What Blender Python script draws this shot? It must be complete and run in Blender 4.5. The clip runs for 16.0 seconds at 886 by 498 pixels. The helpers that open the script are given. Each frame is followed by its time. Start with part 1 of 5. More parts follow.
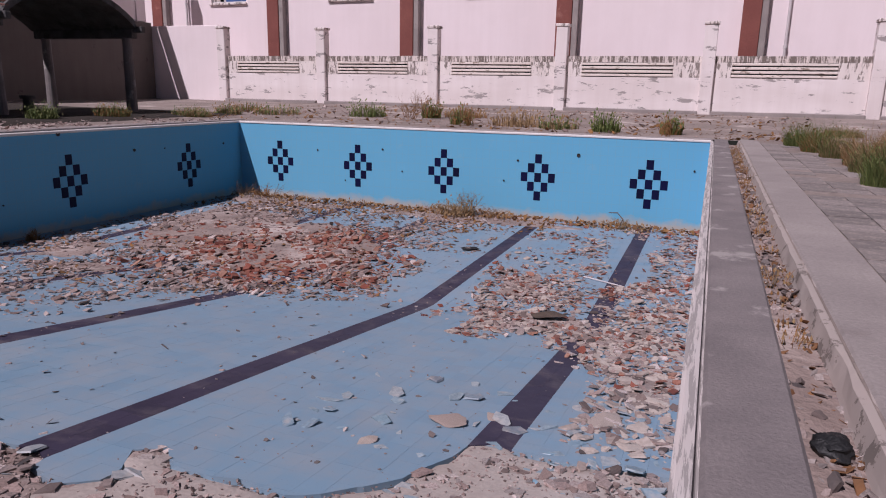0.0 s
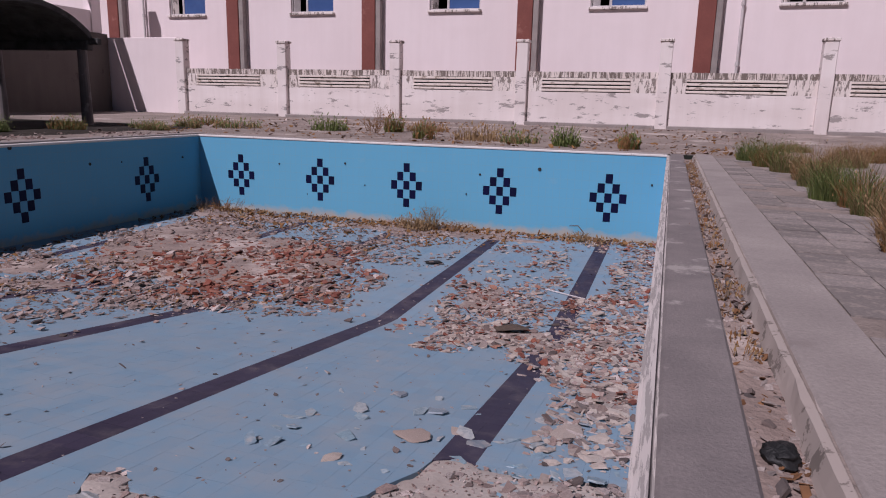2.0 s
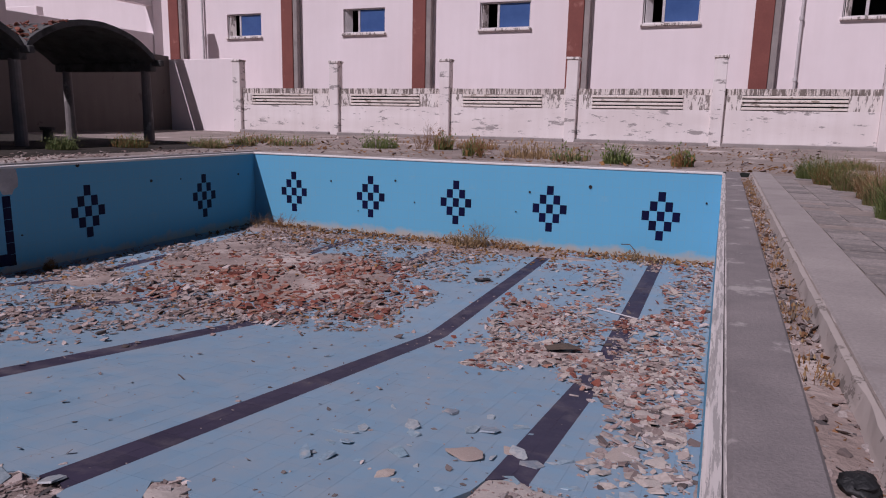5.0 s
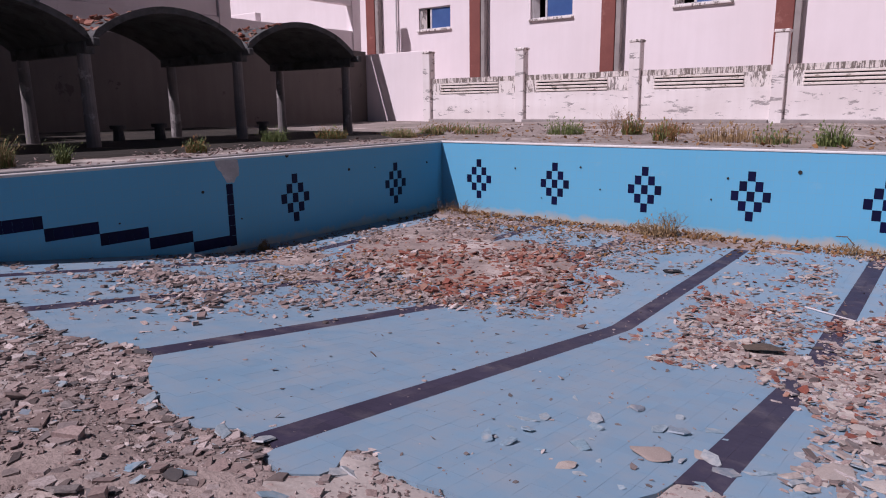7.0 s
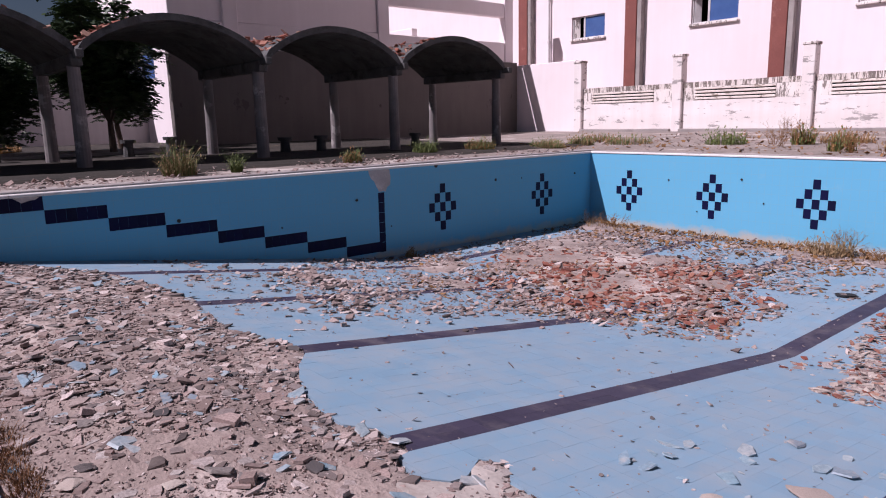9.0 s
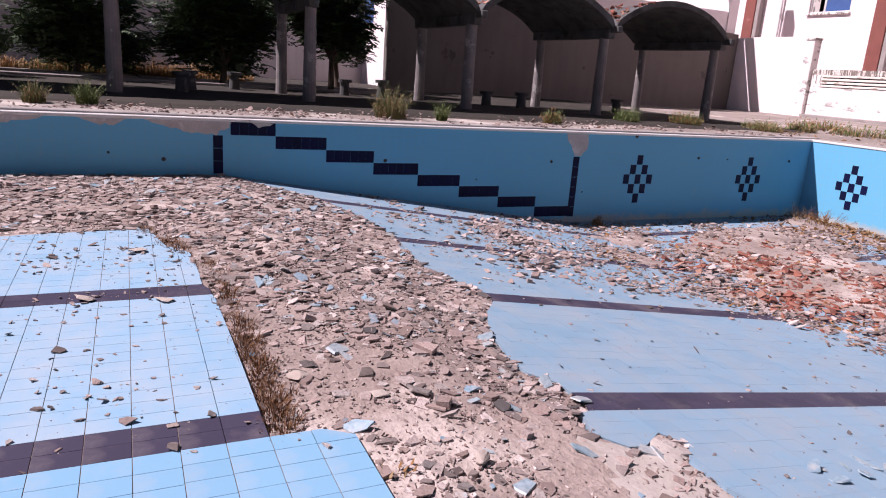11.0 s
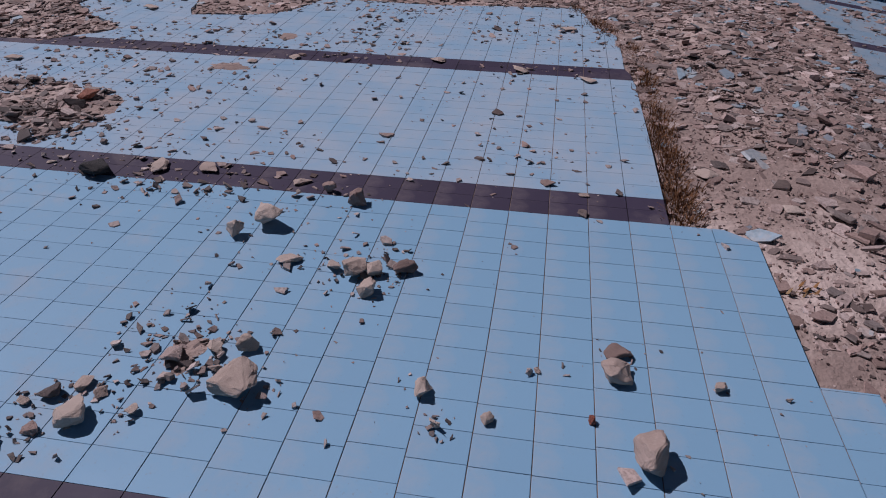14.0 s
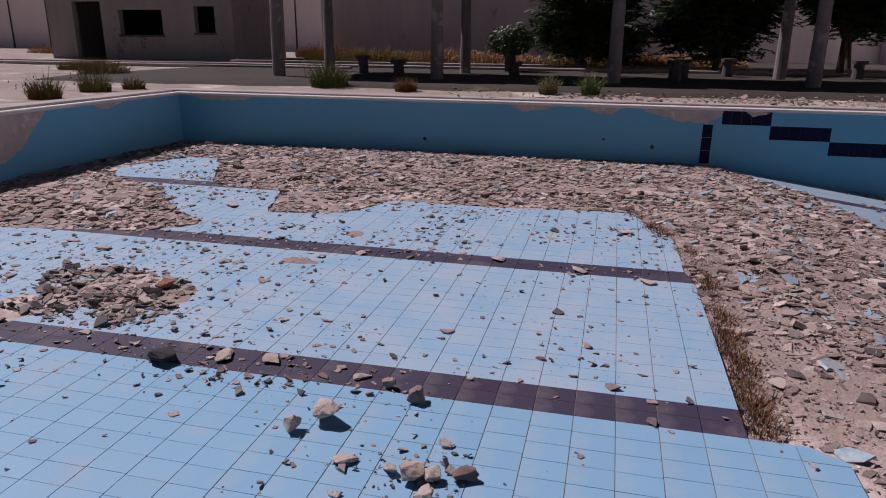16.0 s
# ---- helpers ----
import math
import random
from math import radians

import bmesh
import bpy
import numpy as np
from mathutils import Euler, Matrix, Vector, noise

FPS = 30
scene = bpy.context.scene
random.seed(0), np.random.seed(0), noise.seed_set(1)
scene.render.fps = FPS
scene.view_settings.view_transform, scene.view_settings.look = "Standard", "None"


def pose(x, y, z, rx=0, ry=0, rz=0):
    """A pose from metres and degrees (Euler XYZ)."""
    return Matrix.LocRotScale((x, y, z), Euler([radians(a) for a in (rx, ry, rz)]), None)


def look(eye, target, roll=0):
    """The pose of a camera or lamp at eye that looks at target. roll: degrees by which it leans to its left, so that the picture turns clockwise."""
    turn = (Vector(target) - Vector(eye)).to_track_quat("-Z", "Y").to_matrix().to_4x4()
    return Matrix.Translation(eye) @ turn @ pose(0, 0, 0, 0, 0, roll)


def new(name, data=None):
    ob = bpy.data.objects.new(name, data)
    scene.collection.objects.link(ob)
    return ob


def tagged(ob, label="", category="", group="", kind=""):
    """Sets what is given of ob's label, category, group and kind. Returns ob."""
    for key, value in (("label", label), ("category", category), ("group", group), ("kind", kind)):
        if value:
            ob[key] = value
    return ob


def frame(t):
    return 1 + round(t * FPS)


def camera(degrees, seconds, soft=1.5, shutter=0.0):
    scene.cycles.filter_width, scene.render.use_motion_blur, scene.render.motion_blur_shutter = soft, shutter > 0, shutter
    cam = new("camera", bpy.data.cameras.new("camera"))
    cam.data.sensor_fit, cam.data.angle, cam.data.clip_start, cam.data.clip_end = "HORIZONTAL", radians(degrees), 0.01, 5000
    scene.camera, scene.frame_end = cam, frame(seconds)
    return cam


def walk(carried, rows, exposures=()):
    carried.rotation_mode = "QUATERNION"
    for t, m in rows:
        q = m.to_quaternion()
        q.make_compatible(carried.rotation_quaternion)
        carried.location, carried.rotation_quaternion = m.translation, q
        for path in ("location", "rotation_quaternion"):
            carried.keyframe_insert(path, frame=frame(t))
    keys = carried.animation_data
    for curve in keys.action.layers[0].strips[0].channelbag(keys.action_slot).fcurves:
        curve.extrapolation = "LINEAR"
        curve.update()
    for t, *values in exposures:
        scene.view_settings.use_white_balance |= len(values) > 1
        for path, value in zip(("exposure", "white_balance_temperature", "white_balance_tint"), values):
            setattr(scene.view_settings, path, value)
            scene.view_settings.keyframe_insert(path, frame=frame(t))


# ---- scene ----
cam = camera(66.2, 16.0, soft=1.05)
EXPOSURES = [(t, e, k, 26) for t, e, k in ((0, -0.35, 5970), (0.5, -0.38, 5970), (1.0, -0.55, 5970), (1.5, -0.52, 5970), (3, -0.55, 5970), (5.5, -0.58, 5840), (6, -0.48, 5840), (6.5, -0.22, 5840), (7, -0.2, 5840), (8.5, 0.06, 5840), (11, 0.64, 6110), (11.5, 0.58, 6160), (12, 0.03, 6210), (12.5, 0.02, 6160), (13, 0.05, 6160), (13.5, -0.52, 6060), (14.5, -0.58, 6010), (15, -0.52, 6160), (16, -0.15, 6210))]
PATH = [
    (0, (-0.004, 0.075, 0.871), (-0.707, 1.891, 0.413), 1.1),
    (0.5, (0.018, 0.084, 0.898), (-0.457, 1.981, 0.476), 0.5),
    (1, (0.011, 0.058, 0.902), (-0.52, 1.941, 0.486), 1.0),
    (1.5, (-0.005, 0.052, 0.899), (-0.621, 1.911, 0.494), 1.5),
    (2, (0.009, 0.046, 0.896), (-0.596, 1.906, 0.477), 1.4),
    (2.5, (0.0, 0.051, 0.894), (-0.602, 1.913, 0.482), 1.6),
    (3, (-0.001, 0.036, 0.901), (-0.641, 1.888, 0.496), 2.1),
    (3.2, (-0.006, 0.046, 0.878), (-0.639, 1.9, 0.475), 2.0),
    (5.3, (-0.038, 0.011, 0.906), (-0.833, 1.809, 0.538), 0.6),
    (5.5, (-0.032, 0.0, 0.91), (-0.912, 1.751, 0.509), -0.1),
    (6, (-0.081, -0.03, 0.897), (-1.112, 1.636, 0.496), -0.9),
    (6.5, (-0.083, -0.007, 0.91), (-1.257, 1.565, 0.524), -0.6),
    (7, (-0.075, 0.041, 0.896), (-1.268, 1.592, 0.484), -0.7),
    (7.5, (-0.054, 0.043, 0.906), (-1.313, 1.548, 0.522), -0.9),
    (8, (-0.034, 0.068, 0.909), (-1.326, 1.55, 0.542), -0.5),
    (8.5, (-0.048, 0.081, 0.883), (-1.49, 1.414, 0.504), -1.4),
    (8.7, (-0.052, 0.087, 0.888), (-1.524, 1.386, 0.506), -1.4),
    (10.8, (-0.022, -0.183, 0.923), (-1.754, 0.724, 0.499), 3.0),
    (11, (-0.025, -0.207, 0.909), (-1.777, 0.619, 0.409), 4.1),
    (11.5, (-0.02, -0.229, 0.903), (-1.833, 0.303, 0.247), 4.6),
    (12, (-0.005, -0.225, 0.9), (-1.812, 0.154, 0.131), 5.1),
    (12.5, (0.027, -0.228, 0.9), (-1.76, 0.131, 0.075), 6.2),
    (13, (0.037, -0.237, 0.881), (-1.714, -0.081, -0.074), 4.6),
    (13.5, (0.054, -0.291, 0.867), (-1.614, -0.346, -0.235), 3.0),
    (14, (0.063, -0.323, 0.892), (-1.596, -0.582, -0.194), 0.7),
    (14.5, (0.068, -0.339, 0.905), (-1.625, -0.846, -0.031), -0.3),
    (15, (0.065, -0.354, 0.914), (-1.647, -1.011, 0.116), 0.0),
    (15.5, (0.058, -0.372, 0.914), (-1.746, -0.873, 0.21), 1.5),
    (16, (0.035, -0.389, 0.922), (-1.823, -0.843, 0.337), 0.5),
]
walk(cam, [(t, look(eye, target, roll)) for t, eye, target, roll in PATH], EXPOSURES)

# ---- world, sun, exposure ----
world = bpy.data.worlds.new("world")
scene.world = world
world.use_nodes = True
wn = world.node_tree.nodes
sky = wn.new("ShaderNodeTexSky")
sky.sky_type, sky.sun_disc = "NISHITA", False
sky.sun_elevation, sky.sun_rotation = radians(51), radians(203)
world.node_tree.links.new(sky.outputs[0], wn["Background"].inputs[0])
wn["Background"].inputs[1].default_value = 0.016
sun = new("sun", bpy.data.lights.new("sun", "SUN"))
sun.data.energy, sun.data.angle, sun.data.color = 4.85, radians(0.5), (1.0, 0.93, 0.87)
sun.matrix_world = look((-3.2, -7.5, 10), (0, 0, 0))

# ---- plan, in metres: pool edge is z = 0, x runs across the pool, y towards its deep end ----
W, D, N = 11.12, 14.4, -8.1            # width, deep end wall, shallow end wall
Z_SHALLOW, Z_DEEP, Y_TOP, Y_FOOT = -0.88, -1.81, 1.1, 7.7
LANES = (-0.98, -3.208, -5.445, -7.70, -9.95)
SLOPE_LANES = (-1.07, -3.22, -5.42, -7.65, -9.9)
WALL_Y, BLD_Y = 26.0, 28.0
rng = random.Random(7)
nrg = np.random.RandomState(11)


def floor_z(y):
    if y < Y_TOP:
        return Z_SHALLOW
    if y < Y_FOOT:
        return Z_SHALLOW + (Z_DEEP - Z_SHALLOW) * (y - Y_TOP) / (Y_FOOT - Y_TOP)
    return Z_DEEP


def ground_z(x, y):
    z = 0.0
    if x < -11.6:
        z += 0.08 * min(1, (-11.6 - x) / 2.5) + 0.12 * min(1, max(0, (-19 - x) / 10))
    if y > 15:
        z = max(z, 0.2 * min(1, (y - 15) / 11))
    return z


def inside(poly, x, y):
    hit = False
    for (x0, y0), (x1, y1) in zip(poly, poly[1:] + poly[:1]):
        if (y0 > y) != (y1 > y) and x < (x1 - x0) * (y - y0) / (y1 - y0) + x0:
            hit = not hit
    return hit


# where tiles still lie
SLAB = [(0, 1.18), (-1.716, 1.18), (-1.76, 1.11), (-1.85, 0.985), (-1.96, 0.975), (-1.963, 0.769), (-2.97, 0.769), (-3.04, 0.72), (-3.0715, 0.62), (-3.0715, 0.358), (-4.24, 0.355), (-5.34, 0.34), (-5.76, 0.27),
        (-6.57, 0.28), (-6.86, 0.06), (-7.56, -0.06), (-7.54, -0.70), (-7.4, -1.58), (-7.46, -2.4), (-7.42, -2.86), (-6.88, -3.02), (-6.65, -3.26), (-6.52, -4.0), (-7.65, -4.36), (-7.61, -5.13), (-7.9, -5.5), (-9.5, -6.3), (-9.5, -6.9),
        (-8.45, -7.34), (-7.86, -7.0), (-7.37, -5.95), (-6.37, -5.0), (-5.93, -4.32), (-5.47, -4.77), (-5.36, -5.5), (-5.24, -6.2), (-4.9, -8.1), (0, -8.1)]
SLOPE = [(0, 3.78), (-0.6, 3.68), (-0.93, 3.73), (-1.19, 3.74), (-1.22, 3.42), (-1.39, 2.95), (-1.73, 2.58), (-2.06, 2.61), (-2.3, 2.56), (-2.48, 2.56), (-2.58, 2.72), (-2.8, 2.72), (-2.8, 2.47), (-2.67, 2.45), (-2.64, 2.33), (-2.75, 2.16),
         (-3.04, 2.18), (-3.12, 2.4), (-3.3, 2.36), (-3.62, 2.36), (-3.65, 2.2), (-4.0, 2.24), (-4.3, 2.28), (-4.62, 2.42), (-5.0, 2.62), (-5.35, 2.88), (-5.45, 2.9), (-6.4, 2.6), (-7.2, 2.7), (-8.1, 2.8), (-8.9, 2.72), (-10.1, 2.35),
         (-10.66, 1.7), (-11.12, 1.15), (-11.12, 14.4), (0, 14.4)]
HOLES = [[(-1.17, 0.57), (-1.36, 0.57), (-1.43, 0.6), (-1.39, 0.7), (-1.41, 0.8), (-1.2, 0.8)], [(-0.9, 0.97), (-1.39, 0.97), (-1.43, 1.05), (-1.46, 1.2), (-0.9, 1.2)]]
# where rubble lies
HEAP_A = [(-10.8, 7.0), (-10.8, 9.0), (-10.6, 11.0), (-10.5, 13.7), (-7.3, 12.9), (-5.2, 11.4), (-3.85, 8.9), (-3.75, 7.9), (-5.2, 6.5), (-5.8, 5.6), (-6.6, 4.2), (-8.6, 3.2), (-9.8, 5.0)]
HEAP_B = [(-2.55, 7.75), (-2.9, 10.3), (-2.1, 9.6), (-1.7, 9.1), (-1.0, 9.7), (-0.3, 10.8), (-0.05, 10.8), (-0.05, 5.3), (-0.75, 5.7), (-1.25, 7.0), (-2.3, 7.2)]
PILES_TILE = [(-4.26, -4.7), (-4.5, -4.1), (-4.3, -3.45), (-4.0, -3.25), (-3.56, -3.25), (-3.36, -3.5), (-3.5, -4.4)]
MOUNDS = [(-6.8, 9.7, 2.9, 2.5, 0.09), (-8.7, 10.7, 2.1, 2.6, 0.09), (-4.9, 8.6, 1.1, 0.8, 0.05), (-2.3, 8.5, 0.5, 1.0, 0.05), (-0.9, 7.2, 0.8, 0.6, 0.06),
          (-0.3, 6.2, 0.4, 1.0, 0.05), (-9.6, -3.0, 1.7, 5.5, 0.06), (-6.2, 1.5, 3.5, 0.7, 0.05), (-6.5, -6.3, 0.9, 1.3, 0.06), (-10.3, 13.7, 0.8, 0.7, 0.14),
          (-4.5, 14.2, 3.6, 0.5, 0.07), (-0.4, 4.2, 0.5, 0.8, 0.05)]


SANDS = ((-5.02, -2.9, 0.12, 0.17), (-5.97, -2.73, 0.14, 0.1), (-3.55, -4.3, 0.3, 0.3), (-1.74, -1.6, 0.12, 0.09), (-4.0, -3.8, 0.4, 0.5), (-8.4, 9.8, 1.1, 1.4), (-9.6, 11.6, 0.9, 1.2), (-6.9, 10.9, 1.0, 0.9), (-5.4, 9.1, 0.8, 0.5),
         (-8.2, 7.0, 0.6, 0.5), (-9.6, 8.0, 0.6, 0.9), (-1.7, 7.6, 0.7, 0.4), (-0.6, 7.4, 0.4, 0.7), (-0.3, 5.4, 0.25, 0.8), (-4.7, 13.6, 2.6, 0.6), (-8.8, 13.5, 1.6, 0.7), (-2.3, 9.0, 0.35, 0.8))


def mound(x, y):
    h = 0.0
    for cx, cy, rx, ry, top in MOUNDS:
        d = ((x - cx) / rx) ** 2 + ((y - cy) / ry) ** 2
        if d < 1:
            h = max(h, top * (1 - d) ** 1.3)
    return h


# ---- materials ----
def nodes_of(name):
    m = bpy.data.materials.new(name)
    m.use_nodes = True
    nt = m.node_tree
    return m, nt, nt.nodes["Principled BSDF"]


def node(nt, kind, **values):
    n = nt.nodes.new(kind)
    for key, v in values.items():
        n.inputs[key].default_value = v
    return n


def ramp(nt, stops, source, interp="LINEAR"):
    r = nt.nodes.new("ShaderNodeValToRGB")
    r.color_ramp.interpolation = interp
    while len(r.color_ramp.elements) < len(stops):
        r.color_ramp.elements.new(0.5)
    for e, (p, c) in zip(r.color_ramp.elements, stops):
        e.position, e.color = p, (*c, 1) if len(c) == 3 else c
    nt.links.new(source, r.inputs[0])
    return r.outputs[0]


def coords(nt, scale=(1, 1, 1)):
    tc = nt.nodes.new("ShaderNodeTexCoord")
    mp = nt.nodes.new("ShaderNodeMapping")
    mp.inputs["Scale"].default_value = scale
    nt.links.new(tc.outputs["Object"], mp.inputs[0])
    return mp.outputs[0]


def noise_of(nt, vec, scale, detail=5.0, rough=0.6):
    n = node(nt, "ShaderNodeTexNoise", Scale=scale, Detail=detail, Roughness=rough)
    nt.links.new(vec, n.inputs["Vector"])
    return n.outputs["Fac"]


def blend(nt, fac, a, b):
    mx = nt.nodes.new("ShaderNodeMix")
    mx.data_type = "RGBA"
    for sock, v in ((mx.inputs[0], fac), (mx.inputs[6], a), (mx.inputs[7], b)):
        if isinstance(v, (int, float)):
            sock.default_value = v
        elif isinstance(v, tuple):
            sock.default_value = (*v, 1)
        else:
            nt.links.new(v, sock)
    return mx.outputs[2]


def bump(nt, bsdf, height, strength=0.4, distance=0.01):
    b = node(nt, "ShaderNodeBump", Strength=strength, Distance=distance)
    nt.links.new(height, b.inputs["Height"])
    nt.links.new(b.outputs[0], bsdf.inputs["Normal"])


def piece_random(nt):
    """One number for each piece, loose or joined."""
    a, b = nt.nodes.new("ShaderNodeObjectInfo"), nt.nodes.new("ShaderNodeNewGeometry")
    s = nt.nodes.new("ShaderNodeMath")
    nt.links.new(a.outputs["Random"], s.inputs[0])
    nt.links.new(b.outputs["Random Per Island"], s.inputs[1])
    f = nt.nodes.new("ShaderNodeMath")
    f.operation = "FRACT"
    nt.links.new(s.outputs[0], f.inputs[0])
    return f.outputs[0]


def surface(name, light, dark, rough=0.85, scale=3.0, fine=40.0, stain=None, stain_at=(0.55, 0.7), stain_scale=1.2, relief=0.4, depth=0.01, stretch=(1, 1, 1)):
    """A weathered surface: two tones at a coarse scale, grain at a fine one, and stains of their own shape."""
    m, nt, p = nodes_of(name)
    vec = coords(nt, stretch)
    c = ramp(nt, [(0.3, dark), (0.7, light)], noise_of(nt, vec, scale))
    grain = noise_of(nt, vec, fine, 3.0)
    c = blend(nt, ramp(nt, [(0.35, (0.3, 0.3, 0.3)), (0.65, (0, 0, 0))], grain), c, tuple(v * 0.6 for v in dark))
    if stain:
        mask = ramp(nt, [(stain_at[0], (0, 0, 0)), (stain_at[1], (1, 1, 1))], noise_of(nt, vec, stain_scale, 6.0, 0.65))
        c = blend(nt, mask, c, stain)
    nt.links.new(c, p.inputs["Base Color"])
    p.inputs["Roughness"].default_value = rough
    bump(nt, p, grain, relief, depth)
    return m


def tile_material(name, light, dark, dust, dust_from, rough=0.25, joints=None):
    """Glazed tile under a film of dust; joints: the tile's sides on a wall that is seen from far off."""
    m, nt, p = nodes_of(name)
    vec = coords(nt)
    c = ramp(nt, [(0.0, dark), (0.5, light), (1.0, tuple(0.5 * (a + b) for a, b in zip(light, dark)))], piece_random(nt))
    c = blend(nt, ramp(nt, [(0.3, (0.5, 0.5, 0.5)), (0.7, (0, 0, 0))], noise_of(nt, vec, 0.9)), c, dark)
    film = noise_of(nt, vec, 2.3, 8.0, 0.7)
    grit = noise_of(nt, vec, 60.0, 2.0)
    mask = ramp(nt, [(dust_from, (0.06, 0.06, 0.06)), (dust_from + 0.3, (0.75, 0.75, 0.75))], film)
    c = blend(nt, mask, c, dust)
    c = blend(nt, ramp(nt, [(0.66, (0, 0, 0)), (0.74, (0.35, 0.35, 0.35))], grit), c, tuple(v * 0.6 for v in dust))
    if joints:
        br = node(nt, "ShaderNodeTexBrick", Scale=1.0)
        br.offset, br.inputs["Mortar Size"].default_value = 0.0, 0.004
        br.inputs["Brick Width"].default_value, br.inputs["Row Height"].default_value = 0.15, 0.2
        br.inputs["Color1"].default_value = br.inputs["Color2"].default_value = (0, 0, 0, 1)
        br.inputs["Mortar"].default_value = (1, 1, 1, 1)
        sep, com = nt.nodes.new("ShaderNodeSeparateXYZ"), nt.nodes.new("ShaderNodeCombineXYZ")
        nt.links.new(vec, sep.inputs[0])
        nt.links.new(sep.outputs[joints], com.inputs[0])
        nt.links.new(sep.outputs["Z"], com.inputs[1])
        nt.links.new(com.outputs[0], br.inputs["Vector"])
        faint = nt.nodes.new("ShaderNodeMath")
        faint.operation = "MULTIPLY"
        faint.inputs[1].default_value = 0.25
        nt.links.new(br.outputs["Color"], faint.inputs[0])
        c = blend(nt, faint.outputs[0], c, (0.25, 0.33, 0.38))
        # silt left by standing water along the foot, with a ragged upper edge
        foot = nt.nodes.new("ShaderNodeMath")
        foot.operation = "MULTIPLY_ADD"
        foot.inputs[1].default_value, foot.inputs[2].default_value = 0.5, 1.58
        nt.links.new(film, foot.inputs[0])
        below = nt.nodes.new("ShaderNodeMath")
        nt.links.new(sep.outputs["Z"], below.inputs[0])
        nt.links.new(foot.outputs[0], below.inputs[1])
        c = blend(nt, ramp(nt, [(0.04, (0.85, 0.85, 0.85)), (0.2, (0, 0, 0))], below.outputs[0]), c, (0.5, 0.42, 0.34))
    nt.links.new(c, p.inputs["Base Color"])
    r = ramp(nt, [(0.3, (rough, rough, rough)), (0.7, (0.75, 0.75, 0.75))], film)
    nt.links.new(r, p.inputs["Roughness"])
    p.inputs["Specular IOR Level"].default_value = 0.18
    bump(nt, p, film, 0.08, 0.004)
    return m


def pieces_material(name, tones, rough=0.9, fine=70.0, dust=0.5):
    m, nt, p = nodes_of(name)
    vec = coords(nt)
    n = len(tones) - 1
    c = ramp(nt, [(i / n, t) for i, t in enumerate(tones)], piece_random(nt))
    grain = noise_of(nt, vec, fine, 4.0)
    c = blend(nt, ramp(nt, [(0.35, (0.5, 0.5, 0.5)), (0.6, (0, 0, 0))], grain), c, tuple(v * 0.55 for v in tones[0]))
    c = blend(nt, ramp(nt, [(0.5, (0, 0, 0)), (0.68, (dust, dust, dust))], noise_of(nt, vec, 11.0)), c, (0.5, 0.42, 0.36))
    nt.links.new(c, p.inputs["Base Color"])
    p.inputs["Roughness"].default_value = rough
    bump(nt, p, grain, 0.6, 0.006)
    return m


def painted(name, paint, under, wear, scale=(1, 1, 1), rough=0.8, size=1.6, dirt=(0.5, 0.4, 0.36)):
    """Paint that flakes off a render, with rain streaks."""
    m, nt, p = nodes_of(name)
    vec = coords(nt, scale)
    flake = noise_of(nt, vec, size, 9.0, 0.72)
    c = blend(nt, ramp(nt, [(0.35, (0.45, 0.45, 0.45)), (0.7, (0, 0, 0))], noise_of(nt, coords(nt, (2.2, 2.2, 0.18)), 1.4, 6.0)), paint, tuple(0.55 * a + 0.45 * b for a, b in zip(paint, dirt)))
    c = blend(nt, ramp(nt, [(0.4, (0.25, 0.25, 0.25)), (0.62, (0, 0, 0))], noise_of(nt, vec, 0.35)), c, dirt)
    mask = ramp(nt, [(wear, (0, 0, 0)), (wear + 0.02, (1, 1, 1))], flake)
    c = blend(nt, mask, c, under)
    nt.links.new(c, p.inputs["Base Color"])
    p.inputs["Roughness"].default_value = rough
    bump(nt, p, mask, 0.35, -0.006)
    return m


TILE = tile_material("glazed_blue_tile", (0.19, 0.37, 0.53), (0.175, 0.345, 0.50), (0.36, 0.38, 0.41), 0.50, 0.4)
# paler copy for x < -3.2: dust film plus grazing sheen put into the colour
TILE_DUST_SHEEN = tile_material("glazed_blue_tile_dust_and_sheen", (0.225, 0.385, 0.53), (0.205, 0.36, 0.505), (0.35, 0.405, 0.465), 0.36, 0.5)
TILE_DUSTY = tile_material("dusty_blue_tile", (0.205, 0.325, 0.43), (0.178, 0.292, 0.395), (0.30, 0.33, 0.36), 0.38, 0.45)
LANE = tile_material("dark_lane_tile", (0.045, 0.037, 0.07), (0.030, 0.025, 0.05), (0.2, 0.17, 0.175), 0.5, 0.5)
NAVY = tile_material("navy_wall_tile", (0.003, 0.004, 0.045), (0.002, 0.003, 0.025), (0.006, 0.009, 0.045), 0.66, 0.45)
WALL_X = tile_material("blue_wall_tile", (0.15, 0.46, 0.67), (0.125, 0.41, 0.62), (0.27, 0.45, 0.55), 0.6, 0.35, "X")
WALL_YT = tile_material("blue_side_wall_tile", (0.15, 0.46, 0.67), (0.125, 0.41, 0.62), (0.27, 0.45, 0.55), 0.6, 0.35, "Y")
BED = surface("crumbled_mortar_bed", (0.42, 0.325, 0.288), (0.22, 0.165, 0.145), 0.95, 1.6, 26, (0.52, 0.43, 0.39), (0.52, 0.66), 0.9, 0.9, 0.02)
PALE = pieces_material("pale_mortar", [(0.42, 0.335, 0.29), (0.5, 0.42, 0.37), (0.36, 0.28, 0.245)], 0.95, 32.0, 0.25)
SCREED = surface("pale_mortar_screed", (0.52, 0.45, 0.41), (0.4, 0.335, 0.3), 0.95, 2.2, 40, (0.3, 0.24, 0.21), (0.57, 0.66), 2.5, 0.5)
